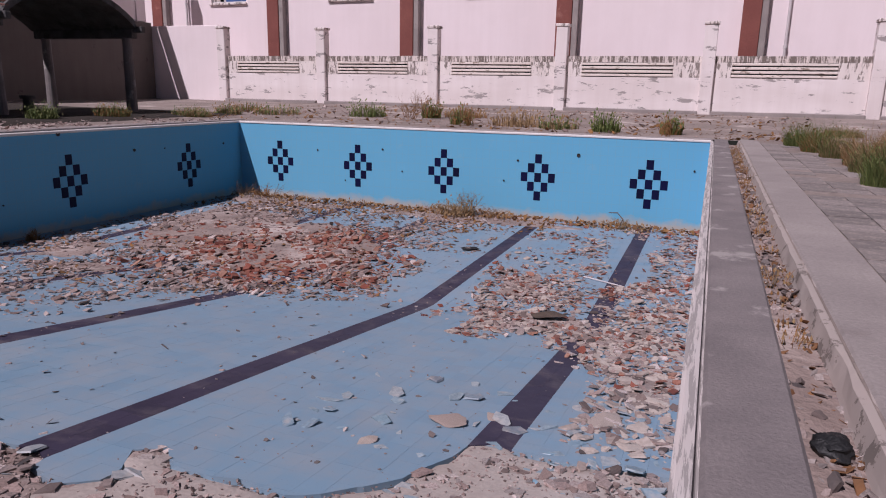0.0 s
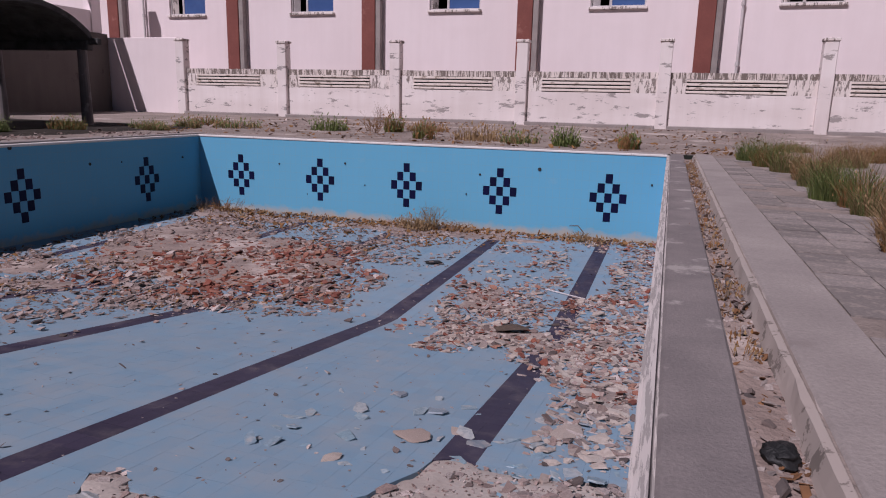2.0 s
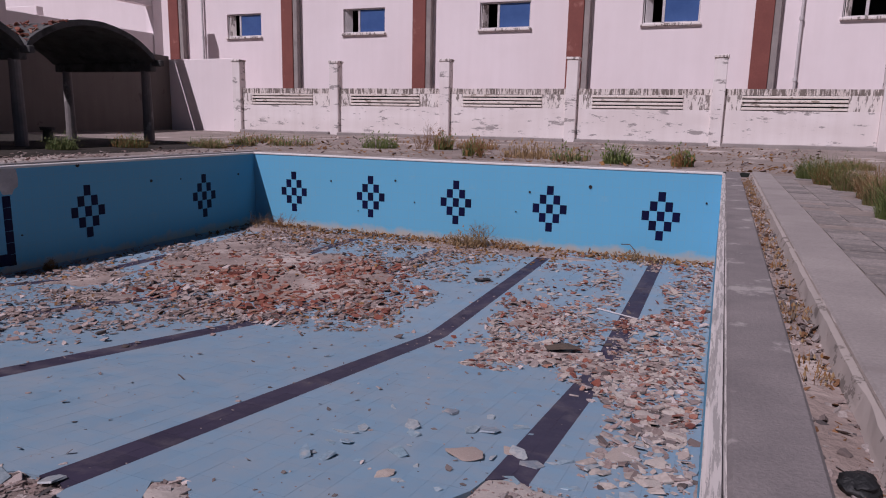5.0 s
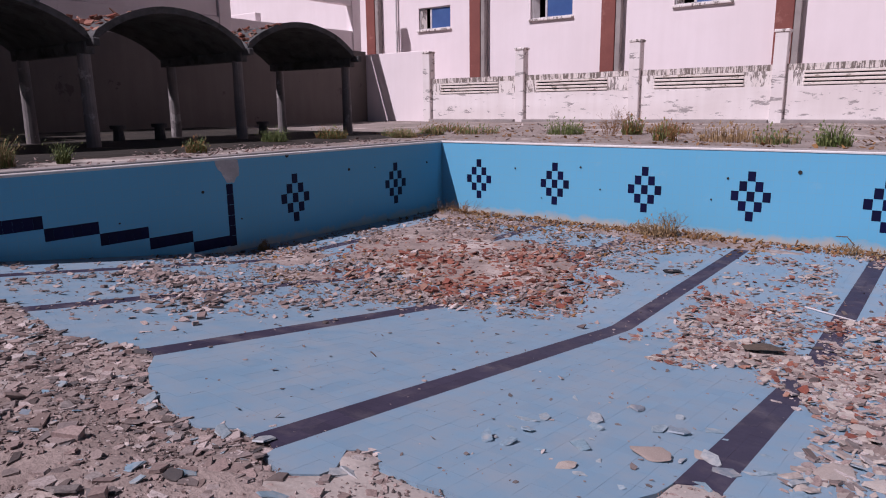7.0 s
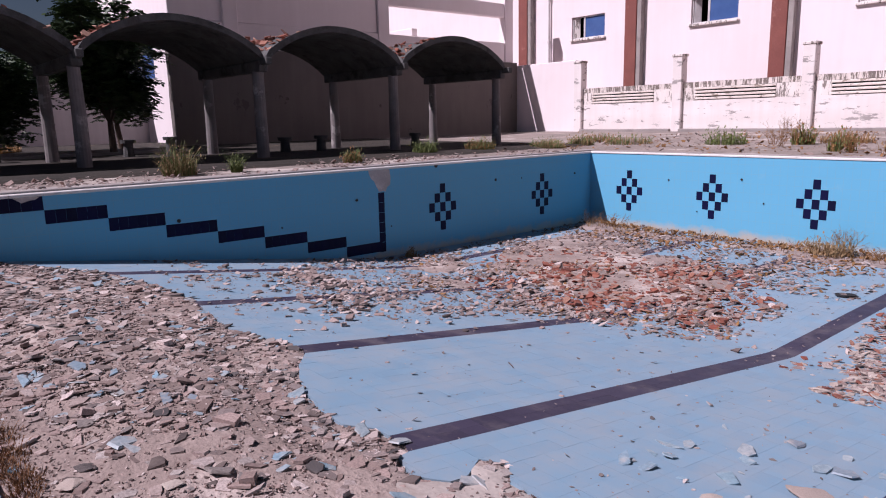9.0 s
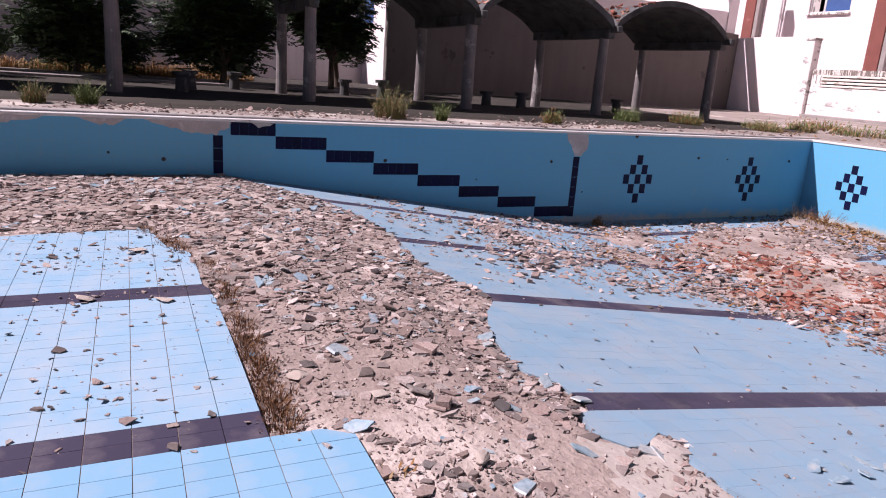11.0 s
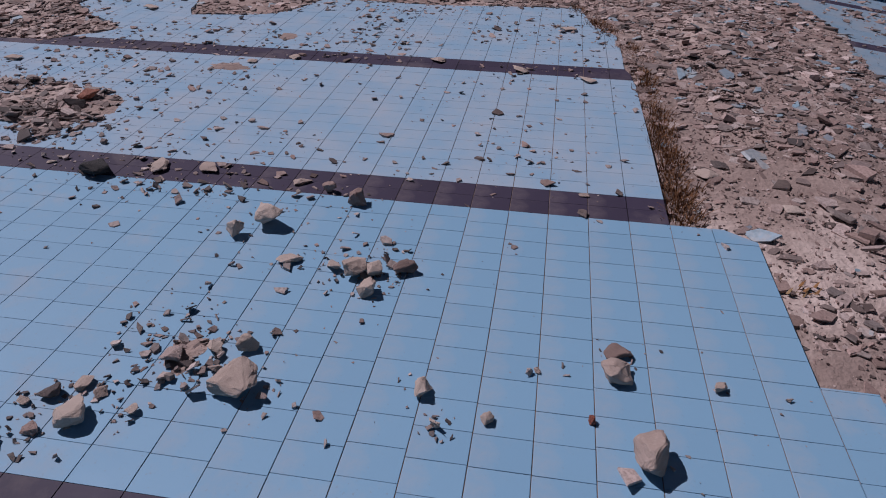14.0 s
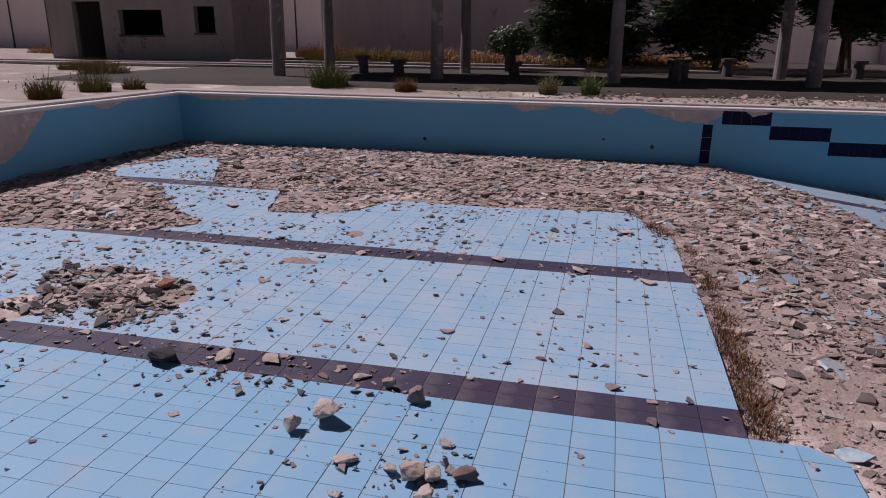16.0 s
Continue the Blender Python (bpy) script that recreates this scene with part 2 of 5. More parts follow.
MORTAR = pieces_material("mortar_rubble", [(0.2, 0.14, 0.122), (0.42, 0.305, 0.275), (0.24, 0.17, 0.152), (0.66, 0.55, 0.515), (0.13, 0.092, 0.083), (0.5, 0.385, 0.35), (0.05, 0.038, 0.037), (0.34, 0.24, 0.215)], 0.9, 70.0, 0.1)
GREYISH = pieces_material("grey_rubble", [(0.17, 0.132, 0.122), (0.36, 0.28, 0.26), (0.05, 0.044, 0.046), (0.54, 0.46, 0.43), (0.11, 0.09, 0.084)], 0.9, 70.0, 0.1)
BRICK = pieces_material("brick_rubble", [(0.22, 0.055, 0.035), (0.31, 0.10, 0.062), (0.12, 0.036, 0.027), (0.44, 0.25, 0.18), (0.27, 0.085, 0.055)], 0.9, 70.0, 0.1)
SHARD = pieces_material("tile_shards", [(0.2, 0.29, 0.35), (0.3, 0.36, 0.40), (0.42, 0.40, 0.39), (0.24, 0.38, 0.48), (0.22, 0.23, 0.26)], 0.5, 30)
GROUT = surface("brown_grout", (0.34, 0.255, 0.21), (0.14, 0.105, 0.085), 0.95, 3.0, 60)
LUMP_BLACK = surface("burnt_lump", (0.03, 0.028, 0.03), (0.012, 0.012, 0.014), 0.9, 12, 60)
CONCRETE = surface("grey_concrete", (0.27, 0.235, 0.23), (0.17, 0.148, 0.15), 0.9, 2.2, 70, (0.36, 0.325, 0.31), (0.58, 0.63), 1.9, 0.5)
CONCRETE_PALE = surface("pale_concrete", (0.40, 0.35, 0.33), (0.27, 0.235, 0.225), 0.9, 1.1, 50, (0.25, 0.215, 0.205), (0.57, 0.66), 1.9, 0.5)
# weathered concrete, darkened further so its colour carries the canopies' deep shade
CONCRETE_OLD_SHADE = surface("weathered_concrete_with_shade", (0.14, 0.135, 0.135), (0.06, 0.056, 0.056), 0.95, 2.5, 30, (0.04, 0.038, 0.038), (0.54, 0.66), 2.2, 0.8, 0.02)
COPING_WHITE = painted("worn_white_coping_paint", (0.78, 0.75, 0.74), (0.36, 0.32, 0.31), 0.62, (1, 1, 1), 0.8, 9.0)
COPING_OLD = painted("crumbling_pale_render", (0.36, 0.315, 0.29), (0.2, 0.168, 0.15), 0.57, (1, 1, 1), 0.9, 5.0)
NOSE = painted("rubbed_white_edge_paint", (0.6, 0.57, 0.56), (0.34, 0.31, 0.3), 0.5, (4.0, 0.22, 1), 0.8, 12.0)
SOIL = surface("dry_soil", (0.36, 0.295, 0.265), (0.2, 0.16, 0.14), 0.97, 0.6, 14, (0.5, 0.43, 0.39), (0.55, 0.66), 0.7, 0.8, 0.03)
PAVER = pieces_material("worn_pavers", [(0.25, 0.215, 0.205), (0.33, 0.285, 0.27), (0.18, 0.158, 0.152), (0.28, 0.24, 0.225)], 0.92, 45, 0.4)
PAINT_WALL = painted("flaking_white_wall_paint", (0.87, 0.8, 0.79), (0.36, 0.32, 0.31), 0.575, (0.55, 1, 1.9), 0.85, 2.0)
PAINT_TOP = painted("badly_flaking_wall_paint", (0.86, 0.79, 0.76), (0.25, 0.21, 0.19), 0.53, (3.4, 1, 0.8), 0.85, 2.6)
PAINT_RIM = painted("bare_weathered_wall_head", (0.82, 0.74, 0.70), (0.19, 0.155, 0.135), 0.49, (4.6, 1, 0.45), 0.9, 2.6)
PAINT_BACK = painted("grimy_pale_back_wall", (0.72, 0.65, 0.65), (0.4, 0.36, 0.35), 0.62, (1, 1, 0.6), 0.9, 1.0, (0.3, 0.27, 0.265))
PAINT_BLD = painted("pale_facade_paint", (0.88, 0.78, 0.79), (0.6, 0.52, 0.5), 0.74, (1, 1, 1), 0.85, 0.9, (0.72, 0.62, 0.61))
SLAT = painted("chipped_slat_paint", (0.84, 0.76, 0.7), (0.33, 0.26, 0.21), 0.57, (1, 1, 2.0), 0.85, 3.0)
# hut paint: this grey is darkened for walls that face away from the sun
PAINT_GREY = painted("dirty_grey_paint_with_shade", (0.32, 0.295, 0.29), (0.17, 0.155, 0.15), 0.6, (1, 1, 1), 0.9, 1.4, (0.12, 0.105, 0.1))
# the shade on the wall behind the canopies is put into this dark paint
PAINT_SHADE = painted("plaster_paint_with_shade", (0.18, 0.152, 0.14), (0.1, 0.085, 0.078), 0.62, (1, 1, 1), 0.95, 0.9, (0.07, 0.058, 0.053))
PILASTER = surface("red_brown_paint", (0.26, 0.085, 0.065), (0.2, 0.06, 0.048), 0.8, 1.0, 30, (0.36, 0.16, 0.13), (0.62, 0.72), 1.2, 0.3)
PLASTER = surface("bare_plaster", (0.60, 0.54, 0.52), (0.46, 0.41, 0.39), 0.95, 5, 60, (0.68, 0.62, 0.59), (0.55, 0.7), 6.0, 0.6)
METAL = surface("rusty_dark_metal", (0.05, 0.04, 0.035), (0.025, 0.02, 0.02), 0.7, 20, 80)
RUBBER = surface("black_rubber", (0.022, 0.022, 0.024), (0.012, 0.012, 0.013), 0.6, 14, 50, relief=0.7)
FRAME = surface("window_frame_paint", (0.72, 0.68, 0.68), (0.55, 0.5, 0.5), 0.6, 4, 40)
BARK = surface("bark", (0.14, 0.1, 0.075), (0.07, 0.05, 0.04), 0.95, 8, 50, stretch=(1, 1, 0.2))
STRAW = pieces_material("dry_grass", [(0.27, 0.17, 0.08), (0.36, 0.245, 0.125), (0.19, 0.115, 0.055), (0.3, 0.19, 0.09)], 0.9, 20, 0.05)
GREEN = pieces_material("green_weeds", [(0.07, 0.11, 0.02), (0.12, 0.16, 0.035), (0.17, 0.17, 0.05), (0.05, 0.08, 0.02)], 0.8, 20, 0.02)
DRY = pieces_material("orange_dry_grass", [(0.34, 0.17, 0.05), (0.44, 0.25, 0.09), (0.26, 0.13, 0.045)], 0.9, 20, 0.03)
SERE = pieces_material("red_brown_dead_grass", [(0.17, 0.075, 0.03), (0.24, 0.115, 0.05), (0.09, 0.042, 0.02)], 0.9, 20, 0.03)
BRUSH = pieces_material("brown_brush", [(0.22, 0.1, 0.035), (0.3, 0.15, 0.05), (0.12, 0.06, 0.025)], 0.9, 20, 0.03)


def leaf_material():
    m, nt, p = nodes_of("tree_leaves")
    nt.links.new(ramp(nt, [(0, (0.018, 0.036, 0.012)), (0.5, (0.03, 0.055, 0.018)), (1, (0.06, 0.095, 0.028))], piece_random(nt)), p.inputs["Base Color"])
    p.inputs["Roughness"].default_value = 0.55
    return m


def glass_material():
    m, nt, p = nodes_of("window_glass")
    vec = coords(nt)
    nt.links.new(ramp(nt, [(0.3, (0.05, 0.1, 0.26)), (0.7, (0.075, 0.14, 0.33))], noise_of(nt, vec, 1.1)), p.inputs["Base Color"])
    p.inputs["Roughness"].default_value = 0.12
    return m


# near-black base colour stands for the lack of light inside the rooms
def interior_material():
    m, nt, p = nodes_of("interior_painted_dark")
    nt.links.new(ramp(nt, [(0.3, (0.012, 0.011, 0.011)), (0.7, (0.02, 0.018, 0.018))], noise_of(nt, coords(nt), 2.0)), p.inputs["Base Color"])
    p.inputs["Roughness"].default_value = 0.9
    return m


LEAF, GLASS, INTERIOR = leaf_material(), glass_material(), interior_material()


# ---- building helpers ----
def mesh_of(name, verts, faces, *mats):
    me = bpy.data.meshes.new(name)
    me.from_pydata(verts, [], faces)
    for m in mats:
        me.materials.append(m)
    return me


def thing(name, label, category, group="", at=None):
    return tagged(place(new(name), at), label, category, group)


def place(ob, at):
    if at is not None:
        ob.matrix_basis = at if isinstance(at, Matrix) else Matrix.Translation(at)
    return ob


def part(name, shape, material, parent, label=""):
    """Links a bmesh or a mesh as one mesh object under a thing or a part."""
    if isinstance(shape, bmesh.types.BMesh):
        me = bpy.data.meshes.new(name)
        shape.to_mesh(me)
        shape.free()
        shape = me
    if material and not shape.materials:
        shape.materials.append(material)
    ob = new(name, shape)
    ob.parent = parent
    return tagged(ob, label)


def structure(name, shape, material, label=""):
    return tagged(part(name, shape, material, None, label), kind="structure")


def box(x0, x1, y0, y1, z0, z1, bevel=0.0, bm=None, segments=1):
    b = bmesh.new()
    bmesh.ops.create_cube(b, size=1, matrix=Matrix.Translation(((x0 + x1) / 2, (y0 + y1) / 2, (z0 + z1) / 2)) @ Matrix.Diagonal((x1 - x0, y1 - y0, z1 - z0, 1)))
    if bevel:
        bmesh.ops.bevel(b, geom=b.edges[:], offset=bevel, segments=segments, affect="EDGES")
    if bm is None:
        return b
    me = bpy.data.meshes.new("tmp")
    b.to_mesh(me)
    b.free()
    bm.from_mesh(me)
    bpy.data.meshes.remove(me)
    return bm


def roughen(bm, cuts, amount, size=1.0, seed=0.0):
    """Worn, uneven faces: cut up and pushed about by noise."""
    bmesh.ops.subdivide_edges(bm, edges=bm.edges[:], cuts=cuts, use_grid_fill=True)
    for v in bm.verts:
        v.co += noise.noise_vector(v.co / size + Vector((seed, seed, seed))) * amount
    return bm


def cylinder(r0, r1, z0, z1, sides=16, at=(0, 0), bm=None):
    bm = bm or bmesh.new()
    bmesh.ops.create_cone(bm, cap_ends=True, segments=sides, radius1=r0, radius2=r1, depth=z1 - z0, matrix=Matrix.Translation((at[0], at[1], (z0 + z1) / 2)))
    return bm


def rock_mesh(seed, flat=0.6):
    """A broken lump: the hull of a few corners, with worn edges and a rough skin."""
    r = random.Random(seed)
    bm = bmesh.new()
    for _ in range(11):
        d = Vector((r.gauss(0, 1), r.gauss(0, 1), r.gauss(0, 1))).normalized() * r.uniform(0.8, 1.05)
        bm.verts.new(d)
    hull = bmesh.ops.convex_hull(bm, input=bm.verts[:])
    bmesh.ops.delete(bm, geom=list({v for v in hull["geom_interior"] + hull["geom_unused"] if isinstance(v, bmesh.types.BMVert)}), context="VERTS")
    bmesh.ops.bevel(bm, geom=bm.edges[:], offset=0.05, segments=1, affect="EDGES")
    bmesh.ops.triangulate(bm, faces=bm.faces[:])
    bmesh.ops.subdivide_edges(bm, edges=bm.edges[:], cuts=3, use_grid_fill=True)
    for v in bm.verts:
        v.co += noise.noise_vector(v.co * 1.9 + Vector((seed * 3.1, 0, 0))) * 0.10 + noise.noise_vector(v.co * 7 + Vector((seed, 0, 0))) * 0.045
        v.co.z *= flat
    return bm


# ---- the pool: bed, walls, coping ----
def bed_drop(x):
    return 0.045 - 0.028 * max(0.0, min(1.0, (-4.2 - x) / 2.0))


xs, ys = np.arange(-W, 0.04, 0.07), np.arange(N, D + 0.04, 0.07)
verts = []
for i, y in enumerate(ys):
    for j, x in enumerate(xs):
        tiled = inside(SLAB if y < 1.2 else SLOPE, x, y)
        n1 = noise.noise((x * 1.3, y * 1.3, 0)) * 0.5 + noise.noise((x * 5, y * 5, 3)) * 0.3 + noise.noise((x * 13, y * 13, 7)) * 0.2
        h = mound(x, y)
        z = floor_z(y) - (0.045 if tiled else (bed_drop(x) if y < 1.25 else 0.022)) + (0.9 * h if h > 0.01 else 0)
        z += 0.004 * n1 if tiled and h < 0.05 else 0.03 * n1 + 0.012
        verts.append((min(x, 0.0), min(y, D), z))
k = len(xs)
faces = [(a, a + 1, a + k + 1, a + k) for i in range(len(ys) - 1) for j in range(k - 1) for a in (i * k + j,)]
bed_me = mesh_of("pool_bed", verts, faces, BED, SCREED)
SCREED_AT = [(-2.85, 2.03), (-1.9, 1.68), (-1.2, 2.18), (-0.5, 2.38), (0, 2.58), (0, 3.78), (-1.3, 3.88), (-2.6, 2.78)]
bed_me.polygons.foreach_set("material_index", [int(inside(SCREED_AT, verts[f[0]][0] + 0.2 * noise.noise(verts[f[0]]), verts[f[0]][1] + 0.35 * noise.noise((verts[f[0]][1] * 3, verts[f[0]][0] * 3, 1)))) for f in faces])
bed_me.polygons.foreach_set("use_smooth", [True] * len(faces))
bed = structure("pool_bed", bed_me, None, "crumbled sandy mortar bed of the empty pool")


def clot(x, y, s=1.1, o=0.0):
    return max(0.0, min(1.0, 0.5 + 1.1 * noise.noise((x * s, y * s, o))))


def surface_z(x, y):
    h = mound(x, y)
    z = floor_z(y)
    tiled = inside(SLAB if y < 1.2 else SLOPE, x, y)
    low, deep = (0.0, 0.045) if tiled else ((bed_drop(x) - 0.01, bed_drop(x) - 0.01) if y < 1.25 else (0.014, 0.014))
    return max(z - low, z - deep + 0.9 * h)


wall_deep = structure("wall_deep_end", box(-W - 0.4, 0.0, D, D + 0.4, -2.3, -0.05, 0), WALL_X, "sunlit light blue tiled pool end wall")
wall_left = structure("wall_long_side", box(-W - 0.4, -W, N - 0.4, D, -2.3, -0.05, 0), WALL_YT, "shaded blue tiled long pool wall")
wall_shallow = structure("wall_shallow_end", box(-W, 0.0, N - 0.4, N, -2.3, -0.05, 0), WALL_X, "shaded blue tiled pool wall with fallen tiles")
wall_right = structure("wall_near_side", box(0.0, 0.27, N - 0.4, D + 0.4, -2.3, -0.06, 0), WALL_YT, "tiled long pool wall under the coping")

# white lip, narrow overflow groove and deck edge round the pool
for nm, b in (("coping_deep_end", box(-W - 0.02, -0.0, D - 0.015, D + 0.07, -0.05, 0.0, 0.012)), ("coping_long_side", box(-W - 0.08, -W + 0.015, N - 0.08, D + 0.07, -0.05, 0.002, 0.012)),
              ("coping_shallow_end", box(-W, 0.0, N - 0.08, N + 0.015, -0.05, 0.0, 0.012))):
    structure(nm, roughen(b, 6, 0.004, 0.2), COPING_WHITE, "worn white lip along the pool edge")
structure("edge_deep_end", roughen(box(-W - 0.1, -0.0, D + 0.10, D + 0.42, -0.05, 0.012, 0.01), 12, 0.008, 0.5), CONCRETE_PALE, "dusty pale pool surround")
structure("edge_long_side", roughen(box(-W - 0.52, -W - 0.12, N - 0.5, D + 0.42, -0.05, 0.03, 0.01), 12, 0.006, 0.5), CONCRETE_PALE, "dusty pale pool surround")
structure("edge_shallow_end", roughen(box(-W, 0.3, N - 0.5, N - 0.12, -0.05, 0.03, 0.01), 12, 0.006, 0.5), CONCRETE_PALE, "dusty pale pool surround")
structure("coping_near_side", roughen(box(0.05, 0.3, N - 0.4, D + 0.4, -0.25, 0.0, 0.012), 14, 0.003, 0.3), CONCRETE, "grey concrete coping beside the gutter")
structure("coping_nose", roughen(box(-0.015, 0.055, N, D + 0.01, -0.06, -0.004, 0.02, None, 3), 10, 0.003, 0.15), NOSE, "rounded coping edge with flaking white paint")
structure("gutter_floor", roughen(box(0.3, 0.5, N - 0.4, D + 0.45, -0.3, -0.105, 0), 14, 0.02, 0.3), BED, "silted floor of the drain gutter")
gutter_side = bmesh.new()
section, rows = [(0.445, -0.3), (0.45, -0.16), (0.475, -0.08), (0.492, -0.02), (0.535, -0.012), (0.535, -0.3)], []
for i in range(241):
    y = N - 0.4 + i * (D + 0.85 - N) / 240
    chip = max(0.0, noise.noise((y * 2.1, 0, 3)) - 0.1) * 0.03
    rows.append([gutter_side.verts.new((x + chip * (k_ in (2, 3)) + 0.008 * noise.noise((y * 4, k_, 1)), y, z - chip * 0.5 * (k_ in (3,)) + 0.006 * noise.noise((y * 5, k_, 8)))) for k_, (x, z) in enumerate(section)])
for p_, q_ in zip(rows, rows[1:]):
    for k_ in range(5):
        gutter_side.faces.new((p_[k_], p_[k_ + 1], q_[k_ + 1], q_[k_]))
for p_ in (rows[0], rows[-1]):
    gutter_side.faces.new(p_)
bmesh.ops.recalc_face_normals(gutter_side, faces=gutter_side.faces[:])
structure("gutter_edge", gutter_side, COPING_OLD, "broken pale sloping edge of the gutter")
structure("deck_screed", roughen(box(0.53, 0.86, N - 0.4, D + 0.7, -0.2, 0.0, 0.01), 18, 0.005, 0.4), CONCRETE_PALE, "dusty concrete deck beside the gutter")

# ground in one sheet, open over the pool
gx = sorted({-400, -150, -60, -40, 4, 8, 20, 60, 150, 400, -W - 0.5, 0.52, *np.arange(-32, -11.7, 0.6).tolist(), *np.arange(0.9, 3.6, 0.45).tolist(), *np.arange(-10.5, 0.1, 1.5).tolist()})
gy = sorted({-400, -150, -60, -40, 40, 60, 150, 400, N - 0.45, D + 0.4, *np.arange(-30, -8.7, 1.2).tolist(), *np.arange(-7.5, 14.2, 0.8).tolist(), *np.arange(15, 30, 0.6).tolist()})
index, verts, faces = {}, [], []
for y in gy:
    for x in gx:
        index[x, y] = len(verts)
        off = 0.02 * noise.noise((x * 0.9, y * 0.9, 5)) if -35 < x < 5 and -32 < y < 30 and not (0.5 < x < 0.95 or -12.4 < x < -11.6) else 0
        verts.append((x, y, ground_z(x, y) - 0.012 + off))
for x0, x1 in zip(gx, gx[1:]):
    for y0, y1 in zip(gy, gy[1:]):
        if not (x0 >= -W - 0.51 and x1 <= 0.53 and y0 >= N - 0.46 and y1 <= D + 0.41):
            faces.append((index[x0, y0], index[x1, y0], index[x1, y1], index[x0, y1]))
structure("ground", mesh_of("ground", verts, faces, SOIL), None, "dry stony soil round the pool")


# litter sheet whose near-black colour also stands in for shade on the ground
LITTER_SHADE = surface("leaf_litter_with_shade", (0.04, 0.029, 0.021), (0.016, 0.012, 0.009), 0.97, 0.7, 18, (0.12, 0.08, 0.048), (0.62, 0.72), 0.9, 0.9, 0.02)
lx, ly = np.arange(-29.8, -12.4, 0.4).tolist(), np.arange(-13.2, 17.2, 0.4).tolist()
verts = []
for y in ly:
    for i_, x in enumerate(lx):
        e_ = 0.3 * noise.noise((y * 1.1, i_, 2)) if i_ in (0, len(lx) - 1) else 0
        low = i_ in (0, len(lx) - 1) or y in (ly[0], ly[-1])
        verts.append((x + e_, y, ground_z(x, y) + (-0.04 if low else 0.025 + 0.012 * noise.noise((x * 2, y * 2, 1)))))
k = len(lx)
structure("leaf_litter_ground", mesh_of("leaf_litter_ground", verts, [(a, a + 1, a + k + 1, a + k) for i in range(len(ly) - 1) for j in range(k - 1) for a in (i * k + j,)], LITTER_SHADE), None, "leaf litter under the canopies, darkened to stand in for shade")

# ---- wall pieces: dark tiles, fallen patches, fittings ----
def wall_tile(horizontal):
    """A thin glazed wall tile, 15 by 20 cm, that stands 3 mm proud of its wall."""
    a, b = 0.0735, 0.0985
    w = [(-a, -b), (a, -b), (a, b), (-a, b)]
    inner = [(x * 0.985, z * 0.99) for x, z in w]
    vs = [(x, 0.004, z) for x, z in w] + [(x, -0.003, z) for x, z in inner]
    fs = [(4, 5, 6, 7), (0, 1, 5, 4), (1, 2, 6, 5), (2, 3, 7, 6), (3, 0, 4, 7)]
    if not horizontal:
        vs = [(-y, x, z) for x, y, z in vs]
    return mesh_of("tile", vs, fs, NAVY)


tile_x, tile_y = wall_tile(True), wall_tile(False)
DIAMOND = [(0, 0.4), (-0.15, 0.2), (0.15, 0.2), (-0.3, 0), (0, 0), (0.3, 0), (-0.15, -0.2), (0.15, -0.2), (0, -0.4)]
for cx in (-1.1, -3.4, -5.57, -7.76, -9.93):
    for dx, dz in DIAMOND:
        place(part("tile", tile_x, None, wall_deep), (cx + dx, D, -0.94 + dz))
for cy in (9.37, 12.53):
    for dy, dz in DIAMOND:
        place(part("tile", tile_y, None, wall_left), (-W, cy + dy, -0.94 + dz))
STEP, RISE, Y_STEPS = 0.834, 0.2045, 1.09
for n in range(8):
    z = -0.152 - RISE * n
    for i in range(6):
        if n == 0 and i == 0:
            continue
        ob = place(part("tile", tile_y, None, wall_left), Matrix.Translation((-W, Y_STEPS + STEP * n + (i + 0.5) * STEP / 6, z)) @ Matrix.Diagonal((1, 0.945, 1.03, 1)))
for n in range(3):
    place(part("tile", tile_y, None, wall_left), (-W, 1.04, -0.36 - 0.2 * n))
for n in range(6):
    place(part("tile", tile_y, None, wall_left), (-W, 7.78, -0.6 - 0.2 * n))


def fallen_patch(name, parent, outline, axis, at, seed):
    """Bare plaster where tiles fell off: a thin sheet with a gnawed outline."""
    r = random.Random(seed)
    pts = []
    for (a0, z0), (a1, z1) in zip(outline, outline[1:] + outline[:1]):
        steps = max(2, int(math.hypot(a1 - a0, z1 - z0) / 0.06))
        for s in range(steps):
            t = s / steps
            j = 0.0 if min(z0, z1) > -0.06 else 0.018
            pts.append((a0 + (a1 - a0) * t + r.uniform(-j, j), z0 + (z1 - z0) * t + r.uniform(-j, j)))
    bm = bmesh.new()
    if axis == "x":
        vs = [bm.verts.new((at, a, z)) for a, z in pts]
    else:
        vs = [bm.verts.new((a, at, z)) for a, z in pts]
    f = bm.faces.new(vs)
    f.normal_update()
    want = Vector((1, 0, 0)) if axis == "x" else Vector((0, 1, 0)) * (1 if at < 0 else -1)
    if f.normal.dot(want) < 0:
        f.normal_flip()
    ext = bmesh.ops.extrude_face_region(bm, geom=[f])
    for v in ext["geom"]:
        if isinstance(v, bmesh.types.BMVert):
            v.co += want * 0.004
    bmesh.ops.recalc_face_normals(bm, faces=bm.faces[:])
    return part(name, bm, PLASTER, parent, "bare plaster where tiles fell off")


E2 = -0.052
fallen_patch("bare_patch", wall_left, [(0.95, -0.25), (0.6, -0.22), (0.25, -0.13), (0.0, E2), (1.25, E2), (1.2, -0.14), (1.07, -0.2), (1.0, -0.26)], "x", -W, 1)
fallen_patch("bare_patch", wall_left, [(-0.9, E2), (-0.2, E2), (-0.4, -0.14), (-0.65, -0.15), (-0.8, -0.1)], "x", -W, 2)
fallen_patch("bare_patch", wall_left, [(-2.0, E2), (-1.3, E2), (-1.5, -0.13), (-1.8, -0.15), (-1.95, -0.09)], "x", -W, 3)
